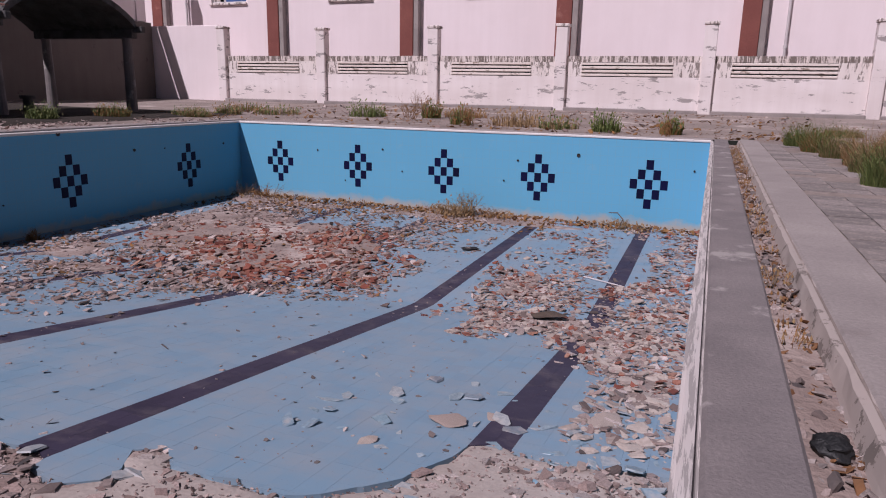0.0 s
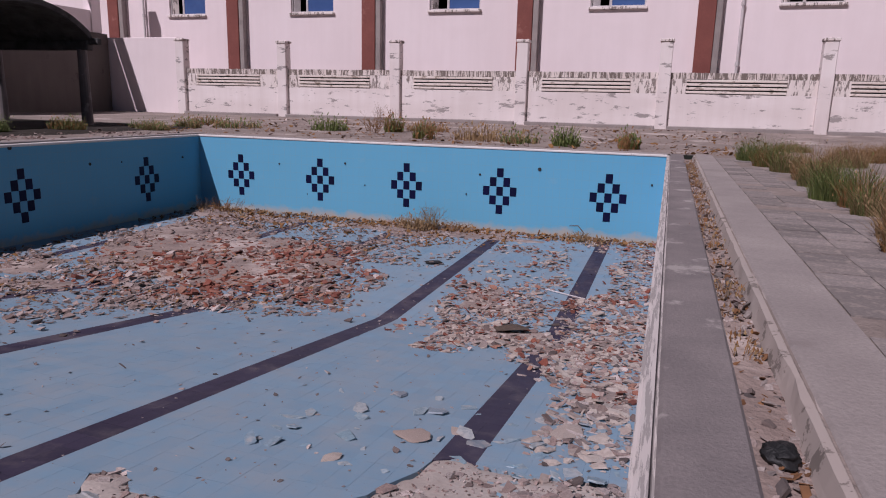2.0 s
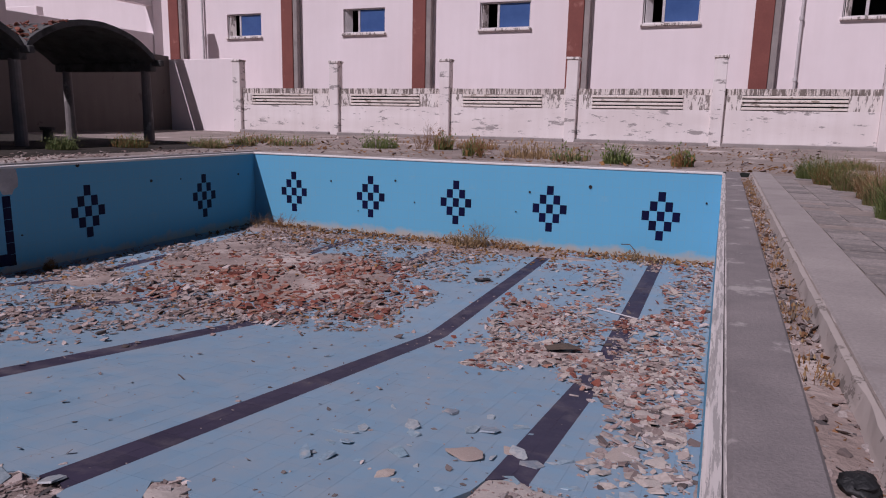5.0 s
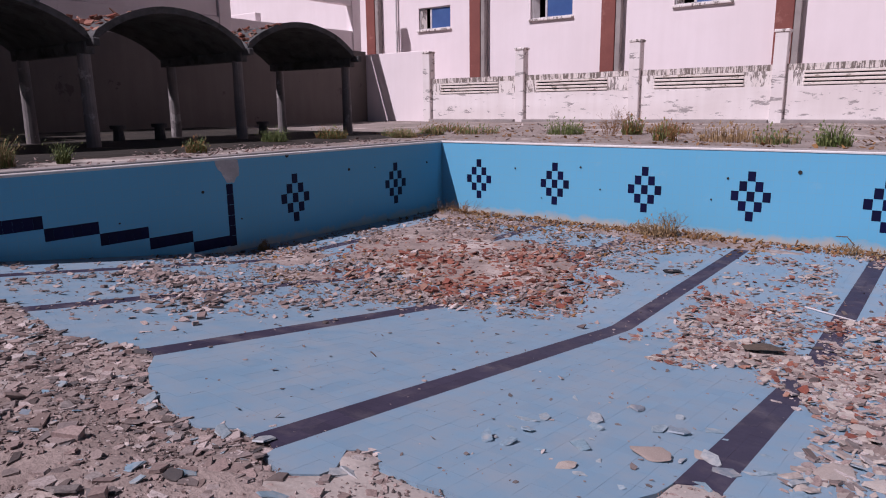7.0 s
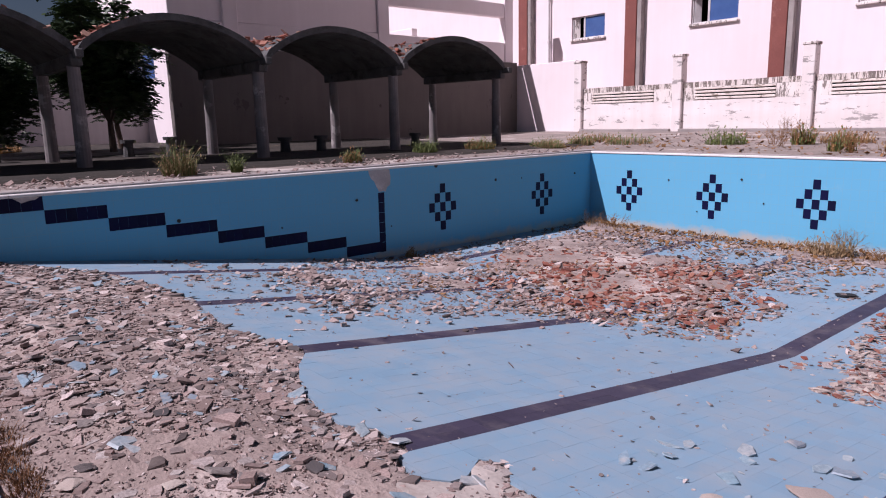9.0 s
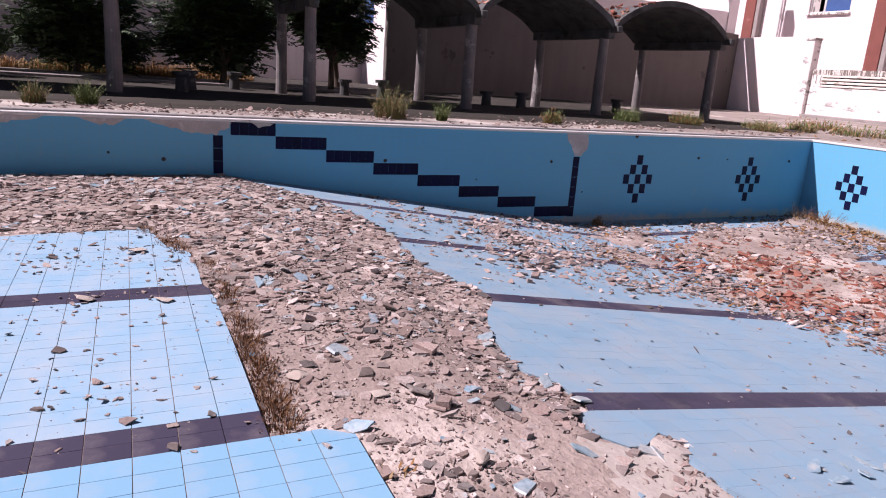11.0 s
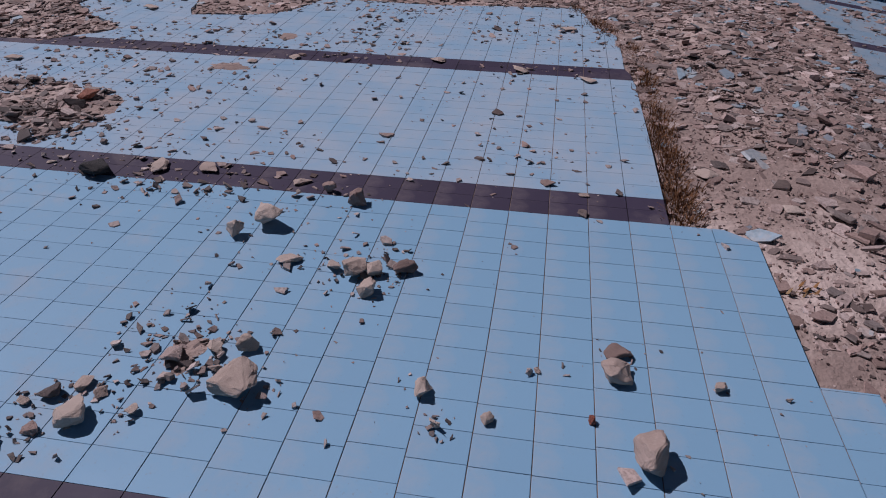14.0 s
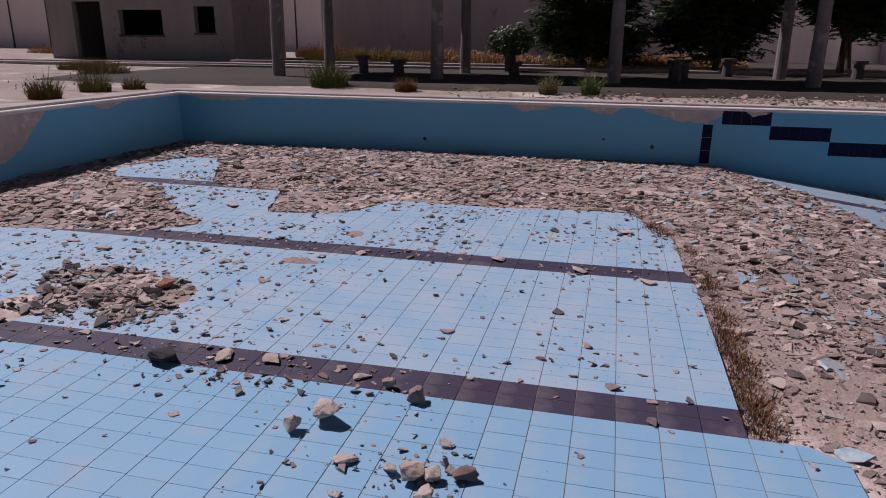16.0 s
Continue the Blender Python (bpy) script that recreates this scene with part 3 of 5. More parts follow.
fallen_patch("bare_patch", wall_left, [(1.55, E2), (1.88, E2), (1.8, -0.11), (1.65, -0.12)], "x", -W + 0.004, 4)
fallen_patch("bare_patch", wall_left, [(7.5, E2), (8.02, E2), (8.0, -0.35), (7.9, -0.48), (7.74, -0.5), (7.66, -0.35), (7.56, -0.2)], "x", -W, 5)
fallen_patch("bare_patch", wall_left, [(-7.9, E2), (-6.6, E2), (-6.8, -0.11), (-7.6, -0.13)], "x", -W, 6)
fallen_patch("bare_patch", wall_shallow, [(-8.0, E2), (-0.3, E2), (-0.3, -0.8), (-5.2, -0.86), (-6.6, -0.74), (-7.2, -0.66), (-7.55, -0.5), (-7.7, -0.3), (-7.9, -0.18)], "y", N, 7)
fallen_patch("bare_patch", wall_shallow, [(-9.6, E2), (-8.9, E2), (-9.1, -0.14), (-9.4, -0.12)], "y", N, 8)


def fitting(parent, axis, a, z, r=0.035):
    """A rusty inlet: a ring round a recessed dark hole."""
    bm = bmesh.new()
    rings = []
    for rad, out in ((r, 0.002), (r * 0.95, 0.014), (r * 0.6, 0.014), (r * 0.55, 0.004)):
        ring = []
        for s in range(14):
            u, v = rad * math.cos(s * math.tau / 14), rad * math.sin(s * math.tau / 14)
            ring.append(bm.verts.new((-W + out, a + u, z + v) if axis == "x" else (a + u, D - out, z + v)))
        rings.append(ring)
    for p, q in zip(rings, rings[1:]):
        for s in range(14):
            bm.faces.new((p[s], p[(s + 1) % 14], q[(s + 1) % 14], q[s]))
    bm.faces.new(rings[-1])
    bmesh.ops.recalc_face_normals(bm, faces=bm.faces[:])
    part("inlet_fitting", bm, METAL, parent, "small dark rusty inlet fitting")


for a, z, r in ((-8.85, -0.62, 0.03), (-7.1, -0.52, 0.035), (-6.6, -1.0, 0.025), (-3.85, -0.6, 0.035), (-4.15, -1.05, 0.025), (-2.55, -0.42, 0.055), (-0.25, -0.62, 0.03), (-8.1, -1.3, 0.02)):
    fitting(wall_deep, "y", a, z, r * 0.7)
for a, z, r in ((7.2, -0.6, 0.035), (10.95, -0.48, 0.04), (13.75, -0.52, 0.035), (11.8, -0.5, 0.02), (8.0, -1.2, 0.02), (3.8, -0.62, 0.04), (5.6, -0.95, 0.02), (-3.45, -0.66, 0.04), (0.25, -0.64, 0.04), (9.2, -0.06, 0.05), (-0.5, -0.55, 0.025)):
    fitting(wall_left, "x", a, z, r * 0.8)

# ---- boundary wall with posts and slatted openings ----
boundary = tagged(new("boundary_wall"), "white boundary wall with flaking paint, posts and louvres", "wall")
POSTS = [-20.95 + 5.1 * i for i in range(10)]
for i, x in enumerate(POSTS):
    zt = 3.28 if i != 0 else 3.4
    b = roughen(box(x - 0.02, x + 0.4, WALL_Y - 0.22, WALL_Y + 0.2, 0.0, zt - 0.1, 0.02), 4, 0.012, 0.5, i)
    p = part("post", b, PAINT_WALL, boundary)
    part("post_cap", roughen(box(x - 0.05, x + 0.43, WALL_Y - 0.25, WALL_Y + 0.23, zt - 0.1, zt, 0.015), 2, 0.01, 0.3, i), PAINT_TOP, p)
    x0, x1 = x + 0.4, x + 5.08
    l0, l1, lz0, lz1 = x0 + 0.55, x0 + 3.75, 1.42, 1.93
    top = 2.14
    part("wall_panel", box(x0, x1, WALL_Y - 0.06, WALL_Y + 0.1, 0.1, lz0, 0), PAINT_WALL, boundary)
    part("wall_panel", box(x0, l0, WALL_Y - 0.06, WALL_Y + 0.1, lz0, lz1, 0), PAINT_TOP, boundary)
    part("wall_panel", box(l1, x1, WALL_Y - 0.06, WALL_Y + 0.1, lz0, lz1, 0), PAINT_TOP, boundary)
    part("wall_panel", roughen(box(x0, x1, WALL_Y - 0.06, WALL_Y + 0.1, lz1, top, 0), 5, 0.02, 0.35, i), PAINT_RIM, boundary, "bare weathered wall head")
    part("backing", box(l0, l1, WALL_Y + 0.06, WALL_Y + 0.1, lz0, lz1), CONCRETE_OLD_SHADE, boundary)
    for s in range(4):
        z = lz0 + 0.02 + s * 0.13
        part("slat", roughen(box(l0, l1, WALL_Y - 0.09, WALL_Y + 0.04, z, z + 0.085, 0.012), 3, 0.006, 0.4, s), SLAT, boundary)
    part("plinth", roughen(box(x0, x1, WALL_Y - 0.35, WALL_Y - 0.06, 0.05, 0.3, 0.02), 5, 0.02, 0.5, i), CONCRETE_PALE, boundary)
part("wall_panel", box(-25.4, -20.97, WALL_Y - 0.08, WALL_Y + 0.1, 0.0, 3.46, 0.02), PAINT_BLD, boundary, "tall plain white wall panel")

# ---- the long building behind ----
building = tagged(new("long_building"), "pale two-storey building with red-brown pilasters", "building")
WINS = [(-22.95, -20.95), (-16.45, -14.35), (-9.93, -7.75), (-3.35, -1.28), (3.35, 5.4), (10.0, 12.05), (16.6, 18.7)]
WZ0, WZ1 = 4.66, 5.72
edges = [-48.0] + [v for w in WINS for v in w] + [34.0]
part("wall", box(-48, 34, BLD_Y, BLD_Y + 0.3, 0.0, WZ0, 0), PAINT_BLD, building)
part("wall", box(-48, 34, BLD_Y, BLD_Y + 0.3, WZ1, 9.5, 0), PAINT_BLD, building)
for a, b in zip(edges[::2], edges[1::2]):
    part("wall", box(a, b, BLD_Y, BLD_Y + 0.3, WZ0, WZ1, 0), PAINT_BLD, building)
# one thin sheet added behind all windows, with indoor darkness in its colour
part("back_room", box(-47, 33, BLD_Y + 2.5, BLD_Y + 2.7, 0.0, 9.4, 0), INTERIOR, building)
part("roof", box(-48.3, 34.3, BLD_Y - 0.25, BLD_Y + 9, 9.5, 9.75, 0.02), CONCRETE_PALE, building)
for i, x in enumerate([-26.3 + 6.72 * i for i in range(9)]):
    p = part("pilaster", box(x, x + 0.62, BLD_Y - 0.35, BLD_Y - 0.002, 0.0, 9.45, 0.02), PILASTER, building)
    # grey strip added beside the pilaster to show its shaded side face
    part("pilaster_side", box(x + 0.622, x + 0.84, BLD_Y - 0.3, BLD_Y - 0.004, 0.0, 9.45, 0.01), CONCRETE_PALE, p, "grey strip standing in for the pilaster's shaded side")
for x in (-24.35, 2.1):
    bm = cylinder(0.05, 0.05, 0.2, 9.3, 12, (x, BLD_Y - 0.12))
    for z in (2.5, 4.6, 6.8):
        cylinder(0.075, 0.075, z, z + 0.12, 12, (x, BLD_Y - 0.12), bm)
    part("downpipe", bm, FRAME, building, "pale metal downpipe")
for i, (a, b) in enumerate(WINS):
    w = part("window", box(a - 0.06, b + 0.06, BLD_Y - 0.1, BLD_Y + 0.02, WZ0 - 0.1, WZ0 - 0.001, 0.015), PAINT_TOP, building, "window sill with flaking paint")
    mid = a + (b - a) * 0.36
    f = bmesh.new()
    for c in ((a, a + 0.06, WZ0, WZ1), (b - 0.06, b, WZ0, WZ1), (mid - 0.04, mid + 0.06, WZ0, WZ1), (a + 0.06, b - 0.06, WZ0, WZ0 + 0.06), (a + 0.06, b - 0.06, WZ1 - 0.06, WZ1)):
        box(c[0], c[1], BLD_Y + 0.08, BLD_Y + 0.14, c[2], c[3], 0.008, f)
    part("window_frame", f, FRAME, w)
    if i != 4:
        part("pane", box(mid + 0.06, b - 0.06, BLD_Y + 0.1, BLD_Y + 0.112, WZ0 + 0.06, WZ1 - 0.06), GLASS, w, "smooth blue glass")
    shut = box(0, (mid - a) * 0.4, -0.02, 0.02, WZ0 + 0.06, WZ1 - 0.06, 0.008)
    bmesh.ops.transform(shut, matrix=Matrix.Translation((a + 0.1, BLD_Y + 0.1, 0)) @ Matrix.Rotation(radians(35 + 12 * (i % 3)), 4, "Z"), verts=shut.verts)
    part("open_sash", shut, FRAME if i % 2 else PAINT_TOP, w, "half-open pale sash")

# ---- vaulted concrete canopies ----
CX0, CX1, CLINES = -15.2, -18.25, [-8.15 + 3.86 * i for i in range(7)]
Z_C = 0.05


def column(name, x, y, parent, h=2.08):
    bm = cylinder(0.15, 0.125, Z_C - 0.1, h, 14, (x, y))
    roughen(bm, 3, 0.008, 0.3, x + y)
    return part(name, bm, CONCRETE, parent)


def vault_shell(y0, y1, x0, x1, thick, rise, z0, lip=0.0):
    bm = bmesh.new()
    n, m = 18, 10
    span = (y1 - y0) / 2
    rad = (span * span + rise * rise) / (2 * rise)
    ang = math.asin(span / rad)
    grid = []
    for layer in (0, 1):
        rows = []
        for j in range(m + 1):
            x = x0 + (x1 - x0) * j / m
            row = []
            for i in range(n + 1):
                a = -ang + 2 * ang * i / n
                rr = rad + layer * (thick + (lip if j in (0, m) else 0))
                y = (y0 + y1) / 2 + rr * math.sin(a)
                y = min(max(y, y0), y1)
                z = z0 + rr * math.cos(a) - (rad - rise)
                w = noise.noise((x * 1.5, y * 1.5, layer * 4)) * 0.02
                row.append(bm.verts.new((x, y, z + w)))
            rows.append(row)
        grid.append(rows)
    for layer in (0, 1):
        for j in range(m):
            for i in range(n):
                q = (grid[layer][j][i], grid[layer][j][i + 1], grid[layer][j + 1][i + 1], grid[layer][j + 1][i])
                bm.faces.new(q if layer else q[::-1])
    for j in (0, m):
        for i in range(n):
            bm.faces.new((grid[0][j][i], grid[0][j][i + 1], grid[1][j][i + 1], grid[1][j][i]))
    for i in (0, n):
        for j in range(m):
            bm.faces.new((grid[0][j][i], grid[0][j + 1][i], grid[1][j + 1][i], grid[1][j][i]))
    bmesh.ops.recalc_face_normals(bm, faces=bm.faces[:])
    return bm


def chunk_templates(n, flat, seed):
    """Small broken pieces: uneven prisms with four to six corners."""
    r = random.Random(seed)
    out = []
    for _ in range(n):
        k = r.choice((4, 4, 5, 5, 6))
        a0 = r.uniform(0, math.tau)
        ang = sorted(a0 + (i + r.uniform(-0.3, 0.3)) * math.tau / k for i in range(k))
        rad = [r.uniform(0.55, 1.2) for _ in range(k)]
        asp = r.uniform(0.4, 0.9)
        low = [(rr * math.cos(a), asp * rr * math.sin(a), -flat * r.uniform(0.7, 1)) for a, rr in zip(ang, rad)]
        s = r.uniform(0.84, 1.0)
        high = [(x * s + r.uniform(-0.06, 0.06), y * s + r.uniform(-0.06, 0.06), flat * r.uniform(0.5, 1.2)) for x, y, _ in low]
        fs = [tuple(range(k - 1, -1, -1)), tuple(range(k, 2 * k))] + [(i, (i + 1) % k, k + (i + 1) % k, k + i) for i in range(k)]
        out.append((np.array(low + high), fs))
    return out


def scatter_mesh(name, items, templates, material):
    """items: x, y, z, size, tilt. All pieces in one mesh."""
    verts, faces, base = [], [], 0
    for x, y, z, size, tilt in items:
        v, f = templates[nrg.randint(len(templates))]
        rot = Euler((nrg.normal(0, tilt), nrg.normal(0, tilt), nrg.uniform(0, math.tau))).to_matrix()
        p = (v * size) @ np.array(rot).T
        p[:, 2] += z - p[:, 2].min() - 0.15 * size * 0.3
        p[:, 0] += x
        p[:, 1] += y
        verts.append(p)
        faces.extend(tuple(i + base for i in q) for q in f)
        base += len(v)
    return mesh_of(name, np.concatenate(verts).tolist(), faces, material)


SLABBY, CHUNKY, THIN = chunk_templates(30, 0.11, 1), chunk_templates(20, 0.27, 2), chunk_templates(36, 0.055, 3)
PLATES = SLABBY + THIN

for i, y0 in enumerate(CLINES):
    c = tagged(new("shade_canopy"), "weathered concrete barrel-vault shade canopy on round columns", "canopy", "canopies along the pool")
    column("column", CX0, y0, c)
    column("column", CX1, y0, c)
    part("tie_beam", roughen(box(CX1 - 0.35, CX0 + 0.3, y0 - 0.11, y0 + 0.11, 2.06, 2.3, 0.02), 3, 0.012, 0.5, i), CONCRETE_OLD_SHADE, c)
    if i < 6:
        y1 = CLINES[i + 1]
        part("vault", vault_shell(y0 + 0.03, y1 - 0.03, CX1 - 0.5, CX0 + 0.42, 0.09, 0.74, 2.28, 0.05), CONCRETE_OLD_SHADE, c)
        bits = []
        for _ in range(240):
            side = rng.choice((0.0, 1.0))
            yy = rng.uniform(0.08, 1.15)
            span = (y1 - y0) / 2
            zz = 2.28 + 0.09 + 0.74 * (1 - ((span - yy) / span) ** 2) + 0.03
            bits.append((rng.uniform(CX1 - 0.45, CX0 + 0.38), (y0 + yy) if side else (y1 - yy), zz, rng.uniform(0.06, 0.14), 0.3))
        tagged(part("roof_rubble", scatter_mesh("roof_rubble", bits, SLABBY, BRICK), None, c, "broken clay tiles lying on the vault"), kind="stuff")
    spout = box(CX0 + 0.3, CX0 + 0.62, y0 - 0.07, y0 + 0.07, 2.2, 2.36, 0.015)
    part("water_spout", spout, CONCRETE_OLD_SHADE, c)

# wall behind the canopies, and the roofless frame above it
structure("wall_behind_canopies", roughen(box(-25.0, -24.7, 8.55, WALL_Y - 0.12, 0.0, 3.6, 0.02), 8, 0.015, 1.0), PAINT_SHADE, "plastered wall behind the canopies with shade in its colour")
shell = tagged(new("roofless_frame"), "roofless pale concrete frame of a ruined hall", "building")
for y in (10.9, 17.75, 25.35):
    part("post", roughen(box(-25.2, -24.75, y - 0.27, y + 0.3, 3.62, 8.0, 0.02), 3, 0.015, 0.6, y), PAINT_BLD, shell)
for z0, z1, ya, yb in ((3.62, 4.55, 8.7, 25.6), (5.75, 6.4, 18.1, 25.1)):
    part("beam", roughen(box(-25.15, -24.8, ya, yb, z0, z1, 0.02), 5, 0.02, 0.8, z0), PAINT_BLD, shell)
part("sloping_rafter", roughen(box(-29.5, -25.2, 19.6, 19.9, 4.6, 4.95, 0.02), 3, 0.02, 0.6), PAINT_BLD, shell)
part("parapet", roughen(box(-25.08, -24.86, 8.7, 17.45, 4.56, 7.9, 0.02), 4, 0.02, 0.8), PAINT_BLD, shell)

# sunlit block with a window at the end of that wall, and the long back wall
block = tagged(new("white_block"), "sunlit white outbuilding with a blue window", "building")
BY = 9.3
part("wall", roughen(box(-36.0, -25.1, BY, BY + 0.3, 0, 2.75, 0), 3, 0.01, 1.0), PAINT_BLD, block)
part("wall", box(-36.0, -31.6, BY, BY + 0.3, 2.75, 4.0, 0), PAINT_BLD, block)
part("wall", box(-28.6, -25.1, BY, BY + 0.3, 2.75, 4.0, 0), PAINT_BLD, block)
part("wall", box(-36.0, -25.22, BY, BY + 0.3, 4.0, 8.2, 0), PAINT_BLD, block)
w = part("window", box(-31.6, -28.6, BY + 0.06, BY + 0.1, 2.75, 4.0), GLASS, block, "smooth blue glass")
part("window_frame", box(-30.15, -30.05, BY, BY + 0.06, 2.75, 4.0, 0.01), FRAME, w)
structure("wall_back", roughen(box(-30.3, -30.0, -13.5, 12.0, 0.0, 3.25, 0.02), 10, 0.03, 1.5), PAINT_BACK, "long stained pale back wall")
structure("wall_far_corner", roughen(box(-42.3, -42.0, -60.0, -14.0, 0.0, 5.5, 0.02), 6, 0.03, 2.0), PAINT_BLD, "distant white wall")
fence = tagged(new("far_fence"), "distant dark upright fence posts before a white wall", "fence")
for i in range(9):
    part("post", cylinder(0.06, 0.05, 0.1, 3.4, 8, (-41.5, -45 + 3.1 * i)), METAL, fence)

# ---- small outbuilding with empty openings ----
hut = tagged(new("service_hut"), "derelict plastered hut with an open doorway and glassless windows", "building")
HX = -24.0
openings = [(-21.4, -20.1, 0.0, 2.3), (-19.3, -17.4, 1.06, 1.98), (-16.0, -15.15, 1.15, 2.1)]
cuts = [-22.6] + [v for o in openings for v in o[:2]] + [-14.4]
for a, b in zip(cuts[::2], cuts[1::2]):
    part("wall", box(HX - 0.25, HX, a, b, 0.0, 3.0, 0), PAINT_GREY, hut)
for a, b, z0, z1 in openings:
    part("wall", box(HX - 0.25, HX, a, b, z1, 3.0, 0), PAINT_GREY, hut)
    if z0 > 0:
        part("wall", box(HX - 0.25, HX, a, b, 0.0, z0, 0), PAINT_GREY, hut)
        part("window_sill", box(HX - 0.02, HX + 0.08, a - 0.05, b + 0.05, z0 - 0.08, z0, 0.01), CONCRETE_OLD_SHADE, hut)
part("wall", box(HX - 4.2, HX - 0.25, -14.65, -14.4, 0, 3.0, 0), PAINT_GREY, hut)
part("wall", box(HX - 4.2, HX - 0.25, -22.6, -22.35, 0, 3.0, 0), PAINT_GREY, hut)
# rear wall coloured near black for the unlit inside of the hut
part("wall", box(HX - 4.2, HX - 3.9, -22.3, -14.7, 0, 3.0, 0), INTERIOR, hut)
part("roof", box(HX - 4.4, HX + 0.3, -22.9, -14.1, 3.0, 3.2, 0.02), CONCRETE_OLD_SHADE, hut)

# kerbs of the old garden path
for x, y0, y1, z in ((-20.6, -24.0, 7.5, 0.2), (-22.2, -13.5, 7.5, 0.24), (-19.5, -24.0, -8.0, 0.18)):
    structure("kerb", roughen(box(x - 0.12, x + 0.12, y0, y1, 0.0, z, 0.015), 14, 0.012, 0.5), CONCRETE_PALE, "pale broken path kerb")


# ---- stools under the canopies ----
def stool(x, y, h, r):
    s = tagged(new("concrete_stool"), "squat weathered concrete stool under the canopy", "stool", "stools under the canopies")
    part("stem", roughen(cylinder(r, r * 0.8, -0.05, h - 0.09, 12), 1, 0.01, 0.2, x), CONCRETE_OLD_SHADE, s)
    part("seat", roughen(cylinder(r * 1.25, r * 1.3, h - 0.09, h, 14), 1, 0.008, 0.2, y), CONCRETE_OLD_SHADE, s)
    place(s, (x, y, Z_C))


for x, y, h in ((-16.6, 0.9, 0.5), (-19.3, 2.4, 0.5), (-19.2, 5.4, 0.5), (-18.9, 6.4, 0.55), (-17.6, 9.1, 0.45), (-17.0, 9.9, 0.48), (-17.2, 13.4, 0.45), (-17.4, -6.85, 0.5), (-15.9, -5.4, 0.45), (-17.7, -2.9, 0.4), (-18.1, 1.2, 0.5)):
    stool(x, y, h, 0.15)


# ---- plants ----
def blades(n, height, spread, lean, width, seed, seeds=0.0):
    """A clump of bent blades, each a thin folded strip; some carry small seed heads."""
    r = random.Random(seed)
    verts, faces = [], []
    for _ in range(n):
        a, d = r.uniform(0, math.tau), spread * math.sqrt(r.random())
        x, y = d * math.cos(a), d * math.sin(a)
        h = height * (0.25 + 0.85 * r.random() ** 1.6) * (1 - 0.55 * d / max(spread, 0.01))
        b, l = r.uniform(0, math.tau), lean * r.uniform(0.2, 1.0) * h
        ox, oy = 0.5 * math.cos(a) + 0.5 * math.cos(b), 0.5 * math.sin(a) + 0.5 * math.sin(b)
        wx, wy = -math.sin(b) * width, math.cos(b) * width
        base = len(verts)
        for t, w in ((0, 1.0), (0.45, 0.8), (0.8, 0.5), (1.0, 0.08)):
            px, py, pz = x + ox * l * t * t, y + oy * l * t * t, h * t * (1 - 0.15 * t)
            verts += [(px - wx * w, py - wy * w, pz), (px + wx * w, py + wy * w, pz)]
        for s in range(3):
            faces.append((base + 2 * s, base + 2 * s + 1, base + 2 * s + 3, base + 2 * s + 2))
        if r.random() < seeds:
            base = len(verts)
            s = width * 3
            verts += [(px - s, py, pz), (px, py - s, pz - s), (px + s, py, pz), (px, py + s, pz + 2.5 * s)]
            faces += [(base, base + 1, base + 2), (base, base + 2, base + 3), (base, base + 3, base + 1), (base + 1, base + 3, base + 2)]
    return verts, faces


def clump(name, label, category, at, mats, n, height, spread, lean=0.5, width=0.006, seed=0, group="", seeds=0.2):
    ob = tagged(new(name), label, category, group)
    for i, m in enumerate(mats):
        v, f = blades(n // len(mats), height * (1 - 0.15 * i), spread, lean, width, seed * 7 + i, seeds)
        tagged(part("tuft" if i == 0 else "dry_tuft", mesh_of("tuft", v, f, m), None, ob), kind="stuff")
    place(ob, (at[0], at[1], at[2] if len(at) > 2 else ground_z(*at[:2]) - 0.015))


WEED = "wild grass clump growing from the cracked deck"
WILD = ((1.5, 13.9, 0.62, 0.4, (GREEN,)), (1.62, 12.6, 0.7, 0.36, (GREEN, BRUSH)), (1.75, 11.6, 0.6, 0.34, (GREEN, STRAW)), (1.9, 10.4, 0.72, 0.36, (STRAW, BRUSH)), (1.78, 9.5, 0.7, 0.3, (STRAW, GREEN)),
        (1.72, 8.2, 0.62, 0.34, (GREEN,)), (1.85, 7.6, 0.72, 0.3, (GREEN, BRUSH)), (1.8, 7.1, 0.5, 0.22, (STRAW, GREEN)), (1.72, 5.75, 0.62, 0.27, (STRAW,)), (1.62, 5.2, 0.6, 0.27, (STRAW, BRUSH)), (1.9, 5.0, 0.6, 0.25, (STRAW, BRUSH)),
        (3.5, 15.1, 0.55, 0.7, (STRAW, BRUSH)), (4.6, 16.4, 0.5, 0.9, (STRAW, BRUSH)), (2.9, 13.4, 0.5, 0.5, (STRAW,)), (2.6, 17.0, 0.35, 0.6, (STRAW, GREEN)))
for i, (x, y, h, s, mats) in enumerate(WILD):
    clump("grass_clump", WEED, "grass", (x, y), mats, int(1700 * s / 0.4), h * 1.05, s * 0.7, 1.0, 0.0025, i, "wild grass beside the deck", 0.05)
